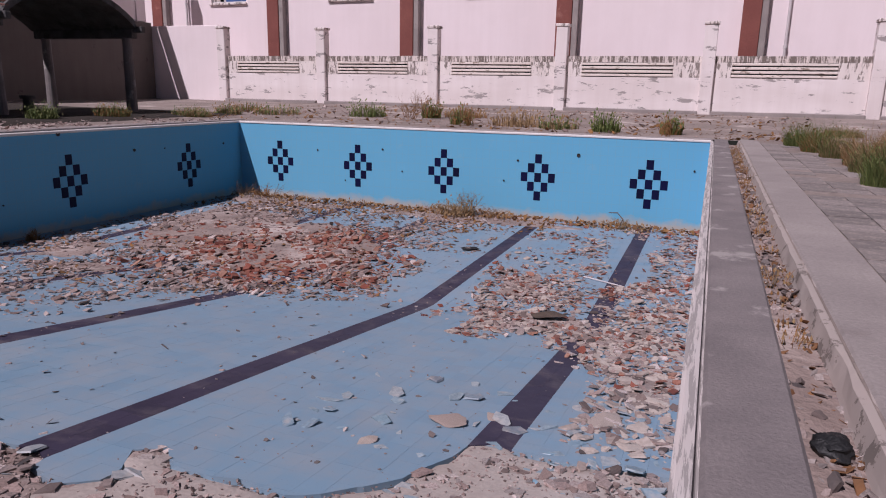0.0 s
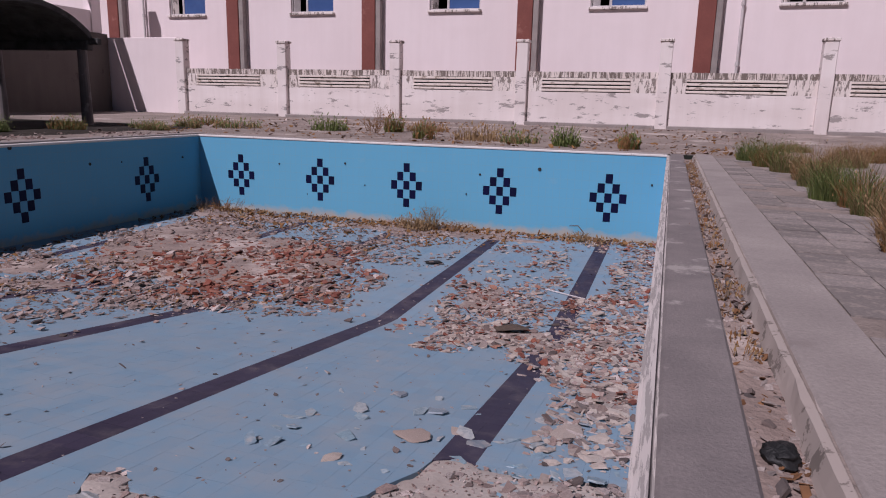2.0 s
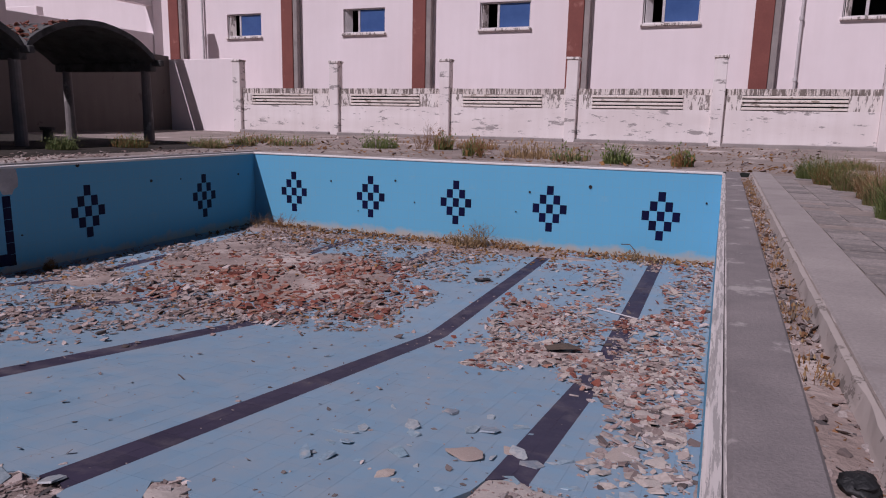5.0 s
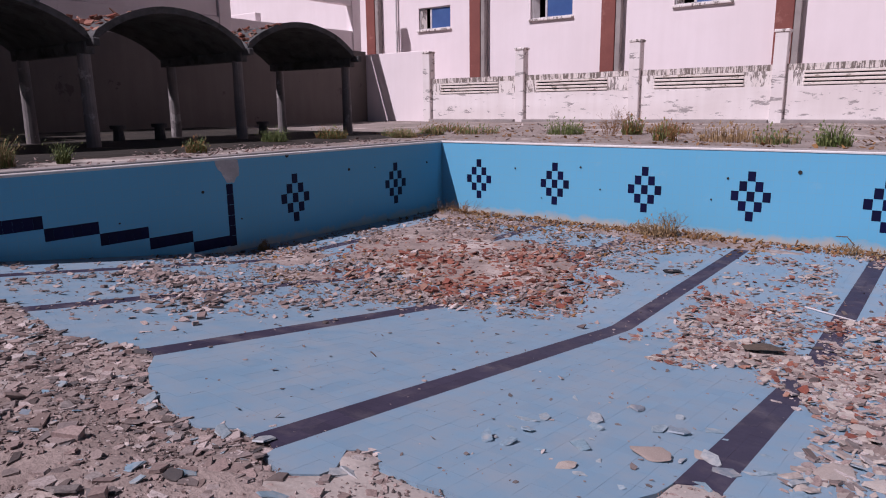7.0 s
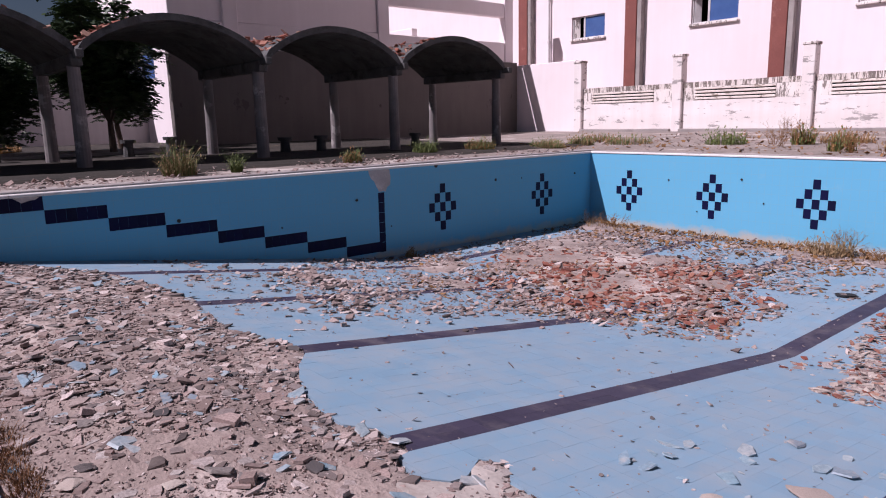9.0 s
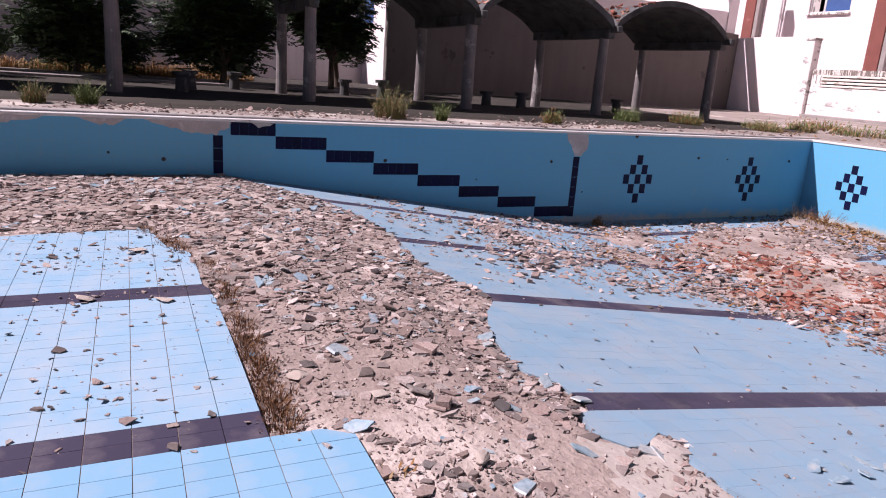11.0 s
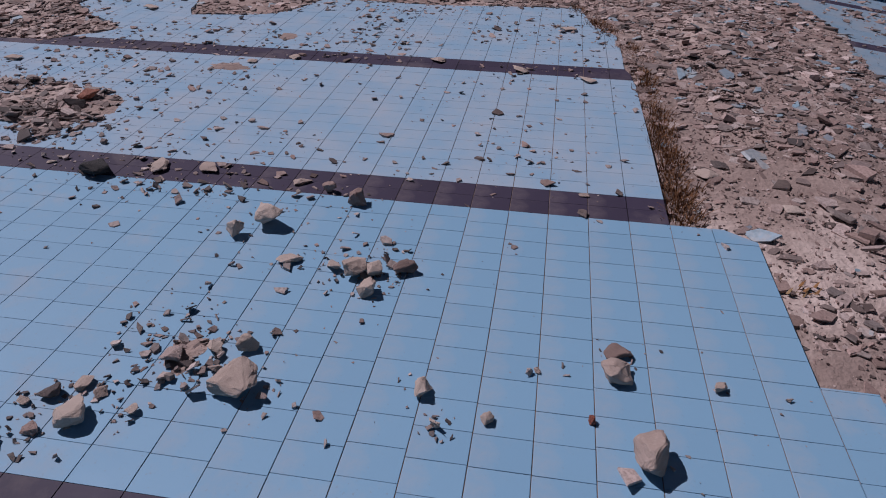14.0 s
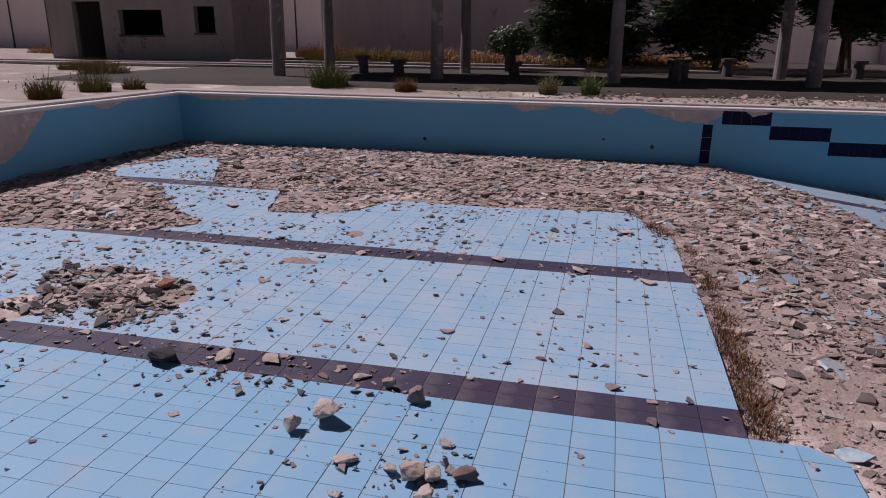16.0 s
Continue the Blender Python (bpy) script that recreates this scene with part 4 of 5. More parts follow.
for i, (x, y, h, s, mats) in enumerate(((-9.5, 18.2, 0.5, 0.7, (GREEN,)), (-7.6, 18.6, 0.7, 0.35, (BRUSH, GREEN)), (-5.9, 16.4, 0.6, 0.35, (GREEN, BRUSH)), (-4.5, 16.6, 0.5, 0.9, (STRAW,)), (-3.4, 16.2, 0.4, 0.6, (GREEN, STRAW)),
                                        (-2.25, 15.9, 0.55, 0.4, (GREEN,)), (-0.85, 15.9, 0.5, 0.3, (GREEN, BRUSH)), (-12.3, 17.7, 0.35, 0.9, (GREEN, STRAW)), (-14.0, 18.6, 0.35, 0.9, (GREEN, BRUSH)), (-13.2, 16.6, 0.4, 0.5, (STRAW, GREEN)), (-6.9, 19.5, 0.4, 0.8, (BRUSH, STRAW)))):
    clump("weed_clump", "weed clump on the bare soil before the boundary wall", "weed", (x, y), mats, 420, h * 1.3, s * 0.8, 0.6, 0.007, 40 + i, "weeds at the deep end")
for i, (x, y, h, s, mats) in enumerate(((-12.45, 4.35, 0.7, 0.3, (GREEN, STRAW)), (-12.3, 5.35, 0.42, 0.1, (GREEN,)), (-12.6, 8.1, 0.35, 0.2, (GREEN, BRUSH)), (-13.6, 10.9, 0.4, 0.3, (GREEN,)), (-13.6, 12.8, 0.4, 0.4, (GREEN, BRUSH)),
                                        (-12.6, -0.8, 0.45, 0.16, (GREEN,)), (-12.6, -1.55, 0.4, 0.16, (GREEN, STRAW)), (-12.9, -5.9, 0.6, 0.36, (GREEN,)), (-12.5, -4.2, 0.3, 0.2, (BRUSH,)), (-9.2, -9.2, 0.48, 0.24, (GREEN, BRUSH)),
                                        (-10.8, -9.6, 0.45, 0.26, (GREEN, STRAW)), (-11.6, -9.4, 0.25, 0.2, (BRUSH, GREEN)), (-13.0, 14.9, 0.3, 0.5, (GREEN, STRAW)), (-14.6, -12.5, 0.35, 0.6, (STRAW, GREEN)), (-17.0, -15.0, 0.35, 0.8, (BRUSH, GREEN)))):
    clump("weed_clump", "green weed clump on the deck by the canopies", "weed", (x, y), mats, int(160 + 2600 * s), h * 1.35, s, 0.9, 0.0045, 80 + i, "weeds along the canopies")
for i, (x, y, s) in enumerate(((-25.5, -10.5, 1.6), (-26.0, -7.0, 2.0), (-24.8, -4.5, 1.5), (-25.0, -1.5, 1.7), (-23.6, 0.6, 1.2), (-25.5, 2.5, 1.4), (-24.2, -8.8, 1.4), (-29.0, -13.0, 1.2), (-31.5, -27.0, 3.0), (-36.0, -24.0, 3.0))):
    clump("dry_grass_patch", "orange-brown dry grass before the back wall", "grass", (x, y), (DRY, STRAW) if i % 3 else (DRY, GREEN), 2600, 0.75, s, 0.6, 0.011, 130 + i, "dry grass along the back wall")
for i, (x, y, h, s) in enumerate(((-5.0, 13.85, 0.55, 0.42), (-5.9, 13.9, 0.3, 0.6), (-4.2, 13.95, 0.3, 0.5), (-1.35, 13.9, 0.22, 0.5), (-1.8, 14.0, 0.2, 0.5), (-10.2, 13.7, 0.32, 0.45), (-9.3, 13.8, 0.22, 0.6), (-7.6, 13.9, 0.22, 0.7), (-10.75, 8.2, 0.28, 0.16))):
    clump("dry_brush", "dead tangled brush against the pool wall", "dry brush", (x, y, surface_z(x, y) - 0.02), (BRUSH, STRAW) if i % 3 else (STRAW,), (420 if i == 0 else 130), h, s * 0.85, 1.1, 0.006, 160 + i, "dead brush in the pool")
for i, y in enumerate([0.32 * j + rng.uniform(-0.1, 0.1) for j in range(9, 44)]):
    if rng.random() < 0.75:
        clump("gutter_grass", "dry straw-coloured grass growing in the gutter", "grass", (0.4 + rng.uniform(-0.04, 0.04), y, -0.125), (BRUSH, STRAW), 60, rng.uniform(0.1, 0.24), 0.08, 1.0, 0.0022, 200 + i, "dry grass in the gutter")
for i in range(6):
    v, f = [], []
    for k_ in range(46):
        x = -3.1 - 0.76 * i - 0.0165 * k_ + rng.uniform(-0.03, 0.03)
        y = (0.45 if x > -6 else 0.45 - 0.36 * (-6 - x)) + rng.gauss(0, 0.035)
        tall = 0.5 + clot(x, y, 3.0, 2)
        bv, bf = blades(26, 0.085 * tall, 0.075, 1.4, 0.003, 900 + 50 * i + k_)
        f += [tuple(q_ + len(v) for q_ in face) for face in bf]
        v += [(a + x, b + y, c) for a, b, c in bv]
    ob = tagged(new("edge_grass"), "ragged strip of short brown grass along the slab edge", "grass", "grass along the slab edge")
    tagged(part("tuft", mesh_of("tuft", v, f, SERE), None, ob), kind="stuff")
    place(ob, (0, 0, -0.905))
clump("edge_grass", "short brown grass along the broken slab edge", "grass", (-2.1, 1.25, -0.93), (BRUSH, STRAW), 90, 0.08, 0.12, 0.9, 0.004, 290, "grass along the slab edge")
clump("edge_grass", "short brown grass along the broken slab edge", "grass", (-2.65, 0.86, -0.93), (BRUSH, STRAW), 60, 0.08, 0.08, 0.9, 0.004, 291, "grass along the slab edge")


def dead_bush(label, x, y, z, height, spread, seed, stems=14, mat=None):
    """Bare branching twigs from one root, each twig a thin tapered stick."""
    r = random.Random(seed)
    bm = bmesh.new()

    def grow(p, d, length, rad, depth):
        q = p + d * length
        limb(bm, p, q, rad, rad * 0.6, 4)
        if depth:
            for _ in range(r.choice((2, 3, 3))):
                e = (d + Vector((r.gauss(0, 0.5), r.gauss(0, 0.5), r.gauss(0.05, 0.35)))).normalized()
                grow(p.lerp(q, r.uniform(0.45, 1.0)), e, length * r.uniform(0.5, 0.75), rad * 0.6, depth - 1)

    for _ in range(stems):
        a, u = r.uniform(0, math.tau), r.uniform(0.1, 1.0)
        d = Vector((math.cos(a) * spread * u, math.sin(a) * spread * u, height * r.uniform(0.5, 1.0)))
        grow(Vector((r.gauss(0, 0.05), r.gauss(0, 0.05), -0.03)), d.normalized(), d.length * 0.5, 0.006, 3)
    ob = part("dead_bush", bm, mat or BRUSH, None, label)
    tagged(ob, category="dry bush", group="dead bushes")
    place(ob, (x, y, z))


def limb(bm, p, q, r0, r1, sides=7):
    d = q - p
    m = Matrix.Translation((p + q) / 2) @ d.to_track_quat("Z", "Y").to_matrix().to_4x4()
    bmesh.ops.create_cone(bm, cap_ends=True, segments=sides, radius1=r0, radius2=r1, depth=d.length * 1.04, matrix=m)


def tree(label, x, y, height, spread, seed, leaves, leaf=0.15):
    """A tapered trunk with limbs; sprays of paired leaflets along arching stalks make the crown."""
    r = random.Random(seed)
    t = tagged(new("tree"), label, "tree", "trees behind the canopies")
    bm = bmesh.new()
    fork = Vector((r.uniform(-0.1, 0.1), r.uniform(-0.1, 0.1), height * 0.2))
    limb(bm, Vector((0, 0, -0.1)), fork, 0.11, 0.08, 10)
    tips = []
    for i in range(9):
        a = i * math.tau / 9 + r.uniform(-0.3, 0.3)
        d = spread * r.uniform(0.4, 0.95)
        tip = Vector((d * math.cos(a), d * math.sin(a), height * r.uniform(0.22, 0.92)))
        mid = fork.lerp(tip, 0.5) + Vector((0, 0, 0.15 * height * r.random()))
        limb(bm, fork, mid, 0.05, 0.03)
        limb(bm, mid, tip, 0.03, 0.012)
        tips += [mid, tip, mid.lerp(tip, 0.5), tip]
    tips += [fork + Vector((0, 0, height * k)) for k in (0.3, 0.5, 0.66)]
    part("trunk", bm, BARK, t)
    verts, faces = [], []
    for _ in range(leaves):
        base = r.choice(tips)
        o = base + Vector((r.gauss(0, 0.26), r.gauss(0, 0.26), r.gauss(0, 0.22))) * spread * 0.75
        o.z = max(o.z, 0.15 + 0.3 * r.random())
        out = Vector((o.x, o.y, 0.25 * spread)).normalized()
        a = r.uniform(0, math.tau)
        out = (out + 0.8 * Vector((math.cos(a), math.sin(a), r.uniform(-0.1, 0.4)))).normalized()
        side = out.cross(Vector((0, 0, 1))).normalized()
        ln = r.uniform(0.3, 0.6)
        for k in range(7):
            c = o + out * ln * k / 7 + Vector((0, 0, -0.5 * ln * (k / 7) ** 2))
            for sg in (-1, 1):
                tip = c + side * sg * leaf + out * leaf * 0.3 + Vector((0, 0, -leaf * r.uniform(0.1, 0.6)))
                w = out * leaf * 0.2
                b = len(verts)
                verts += [tuple(c - w * 0.4), tuple(c.lerp(tip, 0.5) + w), tuple(tip), tuple(c.lerp(tip, 0.5) - w)]
                faces.append((b, b + 1, b + 2, b + 3))
    part("crown", mesh_of("crown", verts, faces, LEAF), None, t)
    place(t, (x, y, ground_z(x, y) - 0.02))


tree("dark leafy ailanthus tree before the back wall", -22.2, -1.5, 2.9, 1.7, 1, 2200)
tree("dark leafy ailanthus tree behind the canopy", -22.0, 2.4, 3.0, 1.8, 2, 2600)
tree("tall dark leafy tree beside the white block", -21.4, 5.6, 4.6, 1.15, 3, 1500, 0.19)
tree("tall dark leafy tree beside the white block", -24.2, 6.6, 4.2, 1.2, 4, 700)
DEAD = "dead straw-coloured bush against the sunlit pool wall"
dead_bush(DEAD, -4.75, 13.85, surface_z(-4.75, 13.85), 0.62, 0.4, 1, 16, STRAW)
dead_bush(DEAD, -5.35, 13.9, surface_z(-5.35, 13.9), 0.4, 0.45, 2, 12, STRAW)
dead_bush(DEAD, -4.2, 13.95, surface_z(-4.2, 13.95), 0.36, 0.4, 3, 10)
dead_bush("dead brown brush piled in the pool corner", -9.9, 13.7, surface_z(-9.9, 13.7), 0.35, 0.6, 4, 16)
dead_bush("dead brown brush piled in the pool corner", -10.5, 13.6, surface_z(-10.5, 13.6), 0.4, 0.4, 5, 12, BARK)
dead_bush("dead brown bush at the foot of the shaded wall", -10.75, 8.2, surface_z(-10.75, 8.2), 0.3, 0.16, 6, 12)
dead_bush("dry straw bush by the sunlit pool wall", -1.5, 13.9, surface_z(-1.5, 13.9), 0.28, 0.45, 7, 12, STRAW)
for i, (x, y, h) in enumerate(((-7.7, 17.6, 1.0), (-5.5, 15.9, 0.6), (-0.9, 15.3, 0.5), (-8.3, 18.4, 0.6))):
    dead_bush("leafless grey-brown bush before the boundary wall", x, y, ground_z(x, y), h, h * 0.45, 20 + i, 10)
bush = tagged(new("potted_bush"), "small round clipped bush on a concrete pedestal", "bush")
v, f = [], []
r = random.Random(5)
for _ in range(2600):
    d = Vector((r.gauss(0, 1), r.gauss(0, 1), r.gauss(0, 1))).normalized() * (0.45 + 0.25 * r.random())
    d.z *= 0.62
    o = d + Vector((0, 0, 0.85))
    a = Vector((r.gauss(0, 1), r.gauss(0, 1), r.gauss(0, 1))).normalized() * 0.05
    b = a.cross(d).normalized() * 0.025
    n0 = len(v)
    v += [tuple(o - a), tuple(o + b), tuple(o + a), tuple(o - b)]
    f.append((n0, n0 + 1, n0 + 2, n0 + 3))
part("foliage", mesh_of("foliage", v, f, LEAF), None, bush)
part("stem", cylinder(0.05, 0.04, 0.4, 0.8, 8), BARK, bush)
part("pedestal", roughen(cylinder(0.17, 0.15, -0.05, 0.45, 12), 2, 0.01, 0.2), CONCRETE_OLD_SHADE, bush)
place(bush, (-20.0, -3.35, 0.1))

# ---- loose things in the pool ----
def lump(name, label, category, x, y, size, mat, seed, flat=0.6, turn=0.0, group="lumps on the tiled floor", z=None, stretch=1.0):
    me = bpy.data.meshes.new(name)
    bm = rock_mesh(seed, flat)
    low = sorted(v.co.z for v in bm.verts)[4]
    for v_ in bm.verts:
        v_.co.z -= low
    bm.to_mesh(me)
    bm.free()
    me.materials.append(mat)
    ob = tagged(new(name, me), label, category, group)
    zz = surface_z(x, y) if z is None else z
    place(ob, Matrix.Translation((x, y, zz)) @ Matrix.Rotation(turn, 4, "Z") @ Matrix.Diagonal((size * stretch, size, size, 1)))


LUMP = "broken beige mortar lump lying on blue tiles"
LUMPS = [(-2.73, -1.64, 0.115), (-2.58, -1.76, 0.066), (-3.0, -1.26, 0.064), (-2.41, -1.43, 0.05), (-2.37, -1.11, 0.075), (-2.39, -1.01, 0.05), (-2.38, -1.22, 0.048), (-2.43, -0.88, 0.056), (-2.24, -1.02, 0.06), (-1.36, -1.82, 0.075),
         (-1.18, -2.06, 0.055), (-1.21, -2.02, 0.045), (-1.28, -1.93, 0.038), (-1.42, -1.64, 0.028), (-1.45, -1.97, 0.042), (-1.51, -1.88, 0.04), (-1.4, -2.04, 0.026), (-1.36, -2.27, 0.038), (-1.48, -1.79, 0.034), (-1.62, -1.36, 0.105),
         (-1.8, -1.37, 0.052), (-1.76, -1.51, 0.052), (-1.7, -1.63, 0.052), (-1.67, -1.45, 0.026), (-1.56, -1.22, 0.03), (-1.68, -0.66, 0.052), (-1.54, -0.59, 0.029), (-2.01, 0.04, 0.05), (-1.89, 0.04, 0.078), (-1.85, -0.29, 0.019),
         (-1.87, -0.26, 0.018), (-1.88, 0.4, 0.029), (-3.1, -1.45, 0.046), (-3.18, -1.63, 0.06), (-3.25, -2.22, 0.07), (-3.21, -2.51, 0.08), (-3.17, -3.17, 0.034), (-3.93, -0.42, 0.05), (-3.31, -0.07, 0.03), (-3.09, -0.08, 0.032),
         (-5.19, -2.75, 0.058), (-5.34, -2.45, 0.065), (-5.49, -1.26, 0.078), (-5.4, -0.55, 0.09), (-5.24, -0.03, 0.09), (-4.87, -4.7, 0.08), (-6.64, -4.48, 0.095), (-6.67, -0.17, 0.08), (-6.68, -1.86, 0.058), (-1.5, 0.13, 0.095),
         (-1.59, -0.42, 0.028), (-1.87, 0.64, 0.016), (-3.4, 1.05, 0.07), (-3.75, 0.62, 0.09), (-3.9, 0.75, 0.06), (-2.6, 1.3, 0.05), (-1.75, 1.6, 0.075), (-1.2, 1.7, 0.06)]
for i, (x, y, s) in enumerate(LUMPS):
    lump("mortar_lump", LUMP, "rubble", x, y, s, (PALE, PALE, MORTAR, PALE, GREYISH)[i % 5] if s < 0.07 else PALE, 20 + i, 0.55 + 0.13 * (i % 3) if x > -3.15 else 0.26, i * 1.7, stretch=1.0 + 0.12 * (i % 4))
lump("brick_bit", "small broken red brick bit on blue tiles", "brick", -1.64, -0.07, 0.026, BRICK, 144, 0.6, 0.5, "bricks")
for i, (x, y, s) in enumerate(((-1.45, 3.95, 0.13), (-1.2, 4.2, 0.08), (-0.5, 4.5, 0.15), (-0.42, 4.85, 0.09), (-0.27, 4.5, 0.12), (-0.14, 4.25, 0.09), (-0.3, 4.1, 0.1), (-0.6, 4.1, 0.08), (-1.75, 3.38, 0.07), (-0.2, 5.2, 0.1), (-0.45, 5.6, 0.11), (-0.75, 6.1, 0.1))):
    lump("mortar_slab", "pale broken mortar slab at the foot of the slope", "rubble", x, y, s * 0.85, PALE, 90 + i, 0.2, i * 2.1, "slabs on the slope", stretch=1.4)
lump("burnt_lump", "black lump on the dark lane tiles", "rubble", -3.09, -2.82, 0.11, LUMP_BLACK, 140, 0.5, 0.4, "dark lumps")
lump("brick_bit", "small broken red brick bit on blue tiles", "brick", -4.16, -3.56, 0.09, BRICK, 143, 0.5, 0.9, "bricks")
lump("burnt_lump", "black flat scrap on the dusty deep floor", "rubble", -3.66, 10.85, 0.13, LUMP_BLACK, 141, 0.3, 0.4, "dark lumps", stretch=1.5)
lump("brown_board", "brown rotten board lying on the rubble", "board", -1.62, 7.75, 0.2, BARK, 142, 0.16, 0.2, "boards", z=surface_z(-1.62, 7.75) + 0.04, stretch=1.3)
bag = bmesh.new()
bmesh.ops.create_uvsphere(bag, u_segments=28, v_segments=18, radius=1)
for v_ in bag.verts:
    v_.co += noise.noise_vector(v_.co * 1.6) * 0.35 + noise.noise_vector(v_.co * 4.5) * 0.12
    v_.co = Vector((v_.co.x * 0.05, v_.co.y * 0.068, v_.co.z * 0.03 + 0.02))
for f_ in bag.faces:
    f_.smooth = True
bag_ob = part("rubber_scrap", bag, RUBBER, None, "crumpled black rubber scrap lying in the gutter")
tagged(bag_ob, category="scrap")
place(bag_ob, (0.392, 2.08, -0.1))
stick = bmesh.new()
limb(stick, Vector((-1.55, 9.9, surface_z(-1.5, 9.9) + 0.015)), Vector((-0.95, 9.6, surface_z(-1, 9.6) + 0.015)), 0.012, 0.009)
tagged(part("pale_stick", stick, FRAME, None, "pale straight stick on the pool floor"), category="stick")
twig = bmesh.new()
pts = [Vector((-1.55, 13.9, -1.75)), Vector((-1.5, 13.95, -1.62)), Vector((-1.62, 14.0, -1.5)), Vector((-1.8, 14.05, -1.52))]
for p_, q_ in zip(pts, pts[1:]):
    limb(twig, p_, q_, 0.012, 0.008)
tagged(part("twig", twig, BARK, None, "dark bare twig leaning by the end wall"), category="twig")


# ---- thin sandy patches blown over the tiles ----
def sand_patch(x, y, rx, ry, seed):
    n, rings = 26, (0.0, 0.35, 0.7, 1.0)
    v, f = [], []
    for q, u in enumerate(rings):
        for k_ in range(n):
            a = k_ * math.tau / n
            w = u * (1 + 0.55 * noise.noise((1.6 * math.cos(a), 1.6 * math.sin(a), seed)) + 0.3 * noise.noise((5 * math.cos(a), 5 * math.sin(a), seed)))
            px, py = x + rx * w * math.cos(a), y + ry * w * math.sin(a)
            v.append((px, py, surface_z(px, py) + (0.006, 0.005, 0.003, -0.003)[q] + 0.001 * noise.noise((px * 30, py * 30, 0))))
        if q:
            f += [((q - 1) * n + k_, (q - 1) * n + (k_ + 1) % n, q * n + (k_ + 1) % n, q * n + k_) for k_ in range(n)]
    tagged(new("sand_patch", mesh_of("sand_patch", v, f, BED)), "thin sandy dust patch on the pool tiles", "sand", "", "stuff")


for i, (x, y, rx, ry) in enumerate(SANDS):
    sand_patch(x, y, rx, ry, i * 3.7)


# ---- rubble in bulk ----
def sow(count, test, lo, hi, size, tilt, power=2.2):
    out = []
    while len(out) < count:
        x, y = rng.uniform(lo[0], hi[0]), rng.uniform(lo[1], hi[1])
        p = test(x, y)
        if p > 0 and rng.random() < p:
            s = size[0] + (size[1] - size[0]) * rng.random() ** power
            out.append((x, y, surface_z(x, y), s, tilt))
    return out


def bare(x, y):
    return not inside(SLAB if y < 1.2 else SLOPE, x, y)


def band(x, y):
    if not bare(x, y) or y > 4:
        return 0
    if x > -2.2 and y > -1:
        return 0.05 + 0.10 * clot(x, y) + (0.2 if x > -0.9 and y > 2.2 else 0)
    near_edge = 0.75 if x < -2.7 and inside(SLOPE, x, y + 0.35) and y > 1 else 0.0
    return (0.22 if x > -4.4 and y > -1 else 0.55) + 0.4 * clot(x, y) ** (1.5 if x > -4.4 else 1) + near_edge + (0.25 if x < -7.4 else 0)


def heap_a(x, y):
    wx, wy = 0.7 * noise.noise((x, y, 11)), 0.7 * noise.noise((x, y, 15))
    if inside(HEAP_A, x + wx, y + wy):
        return 0.06 + 1.3 * clot(x, y, 0.9, 2) ** 2.0
    return 0.5 * clot(x, y, 0.9, 8) if y > 10.5 else ((0.3 + 0.25 * (x < -8)) * clot(x, y, 1.0, 8) ** 2 if x < -6 else 0)


def reds(x, y):
    core = 1 - math.hypot((x + 6.4) / 3.2, (y - 9.3) / 2.6)
    return max(0, core) * clot(x, y, 0.9, 4) * (1.6 if inside(HEAP_A, x + 0.5 * noise.noise((x, y, 11)), y + 0.5 * noise.noise((x, y, 15))) else 0.15)


def heap_b(x, y):
    return 0.15 + clot(x, y, 1.2, 3) if inside(HEAP_B, x + 0.35 * noise.noise((x * 2, y * 2, 21)), y + 0.5 * noise.noise((x * 2, y * 2, 25))) else max(0.4 * clot(x, y, 1.4, 2) ** 2 if y > 7 else 0, 0.7 * clot(x, y, 2.0, 7) if x > -0.7 - 0.3 * noise.noise((y, 3, 3)) and y > 3.5 else 0, 0.8 * clot(x, y, 1.5, 9) if 6.4 < y < 8.2 and x > -2.4 else 0)


def foot(x, y):
    return 1.0 if y > 13.8 else (0.5 * clot(x, y, 1.0, 5) if y > 12.4 + 0.5 * noise.noise((x, 1, 4)) and x < -2.8 else 0)


def any_tile(x, y):
    return 0 if bare(x, y) else 0.3 + 0.7 * clot(x, y, 0.7, 9) ** 2


def near_heaps(x, y):
    return 0 if bare(x, y) else (1.0 if inside(HEAP_A, x + rng.gauss(0, 0.6), y + rng.gauss(0, 0.6)) or inside(HEAP_B, x + rng.gauss(0, 0.4), y + rng.gauss(0, 0.4)) else 0)


def on_slab(x, y):
    if not inside(SLAB, x, y):
        return 0
    litter = math.exp(-((x + 4.2) / 1.0) ** 2 - ((y + 3.9) / 1.1) ** 2) + 0.7 * math.exp(-((x + 3.1) / 0.25) ** 2 - ((y + 2.2) / 0.8) ** 2)
    if rng.random() < 0.6 * litter * clot(x, y, 2.5, 4):
        return 1.0
    return 1.0 if inside(PILES_TILE, x, y) else (0.30 if x < -5.4 else (0.13 if x < -3.2 else 0.03)) * clot(x, y, 1.3, 6)


def stuff(name, label, category, me):
    tagged(new(name, me), label, category, "", "stuff")


POOL = (-W + 0.03, N + 0.05), (-0.03, D - 0.04)
stuff("mortar_rubble", "dense layer of broken beige mortar pieces", "rubble", scatter_mesh("r", sow(32000, band, (POOL[0][0], N), (-0.03, 3.9), (0.01, 0.085), 0.11, 4.2), PLATES + CHUNKY[:2], MORTAR))
stuff("grey_rubble", "broken grey mortar and concrete pieces", "rubble", scatter_mesh("r", sow(12000, band, (POOL[0][0], N), (-0.03, 3.9), (0.01, 0.085), 0.11, 4.2), PLATES, GREYISH))
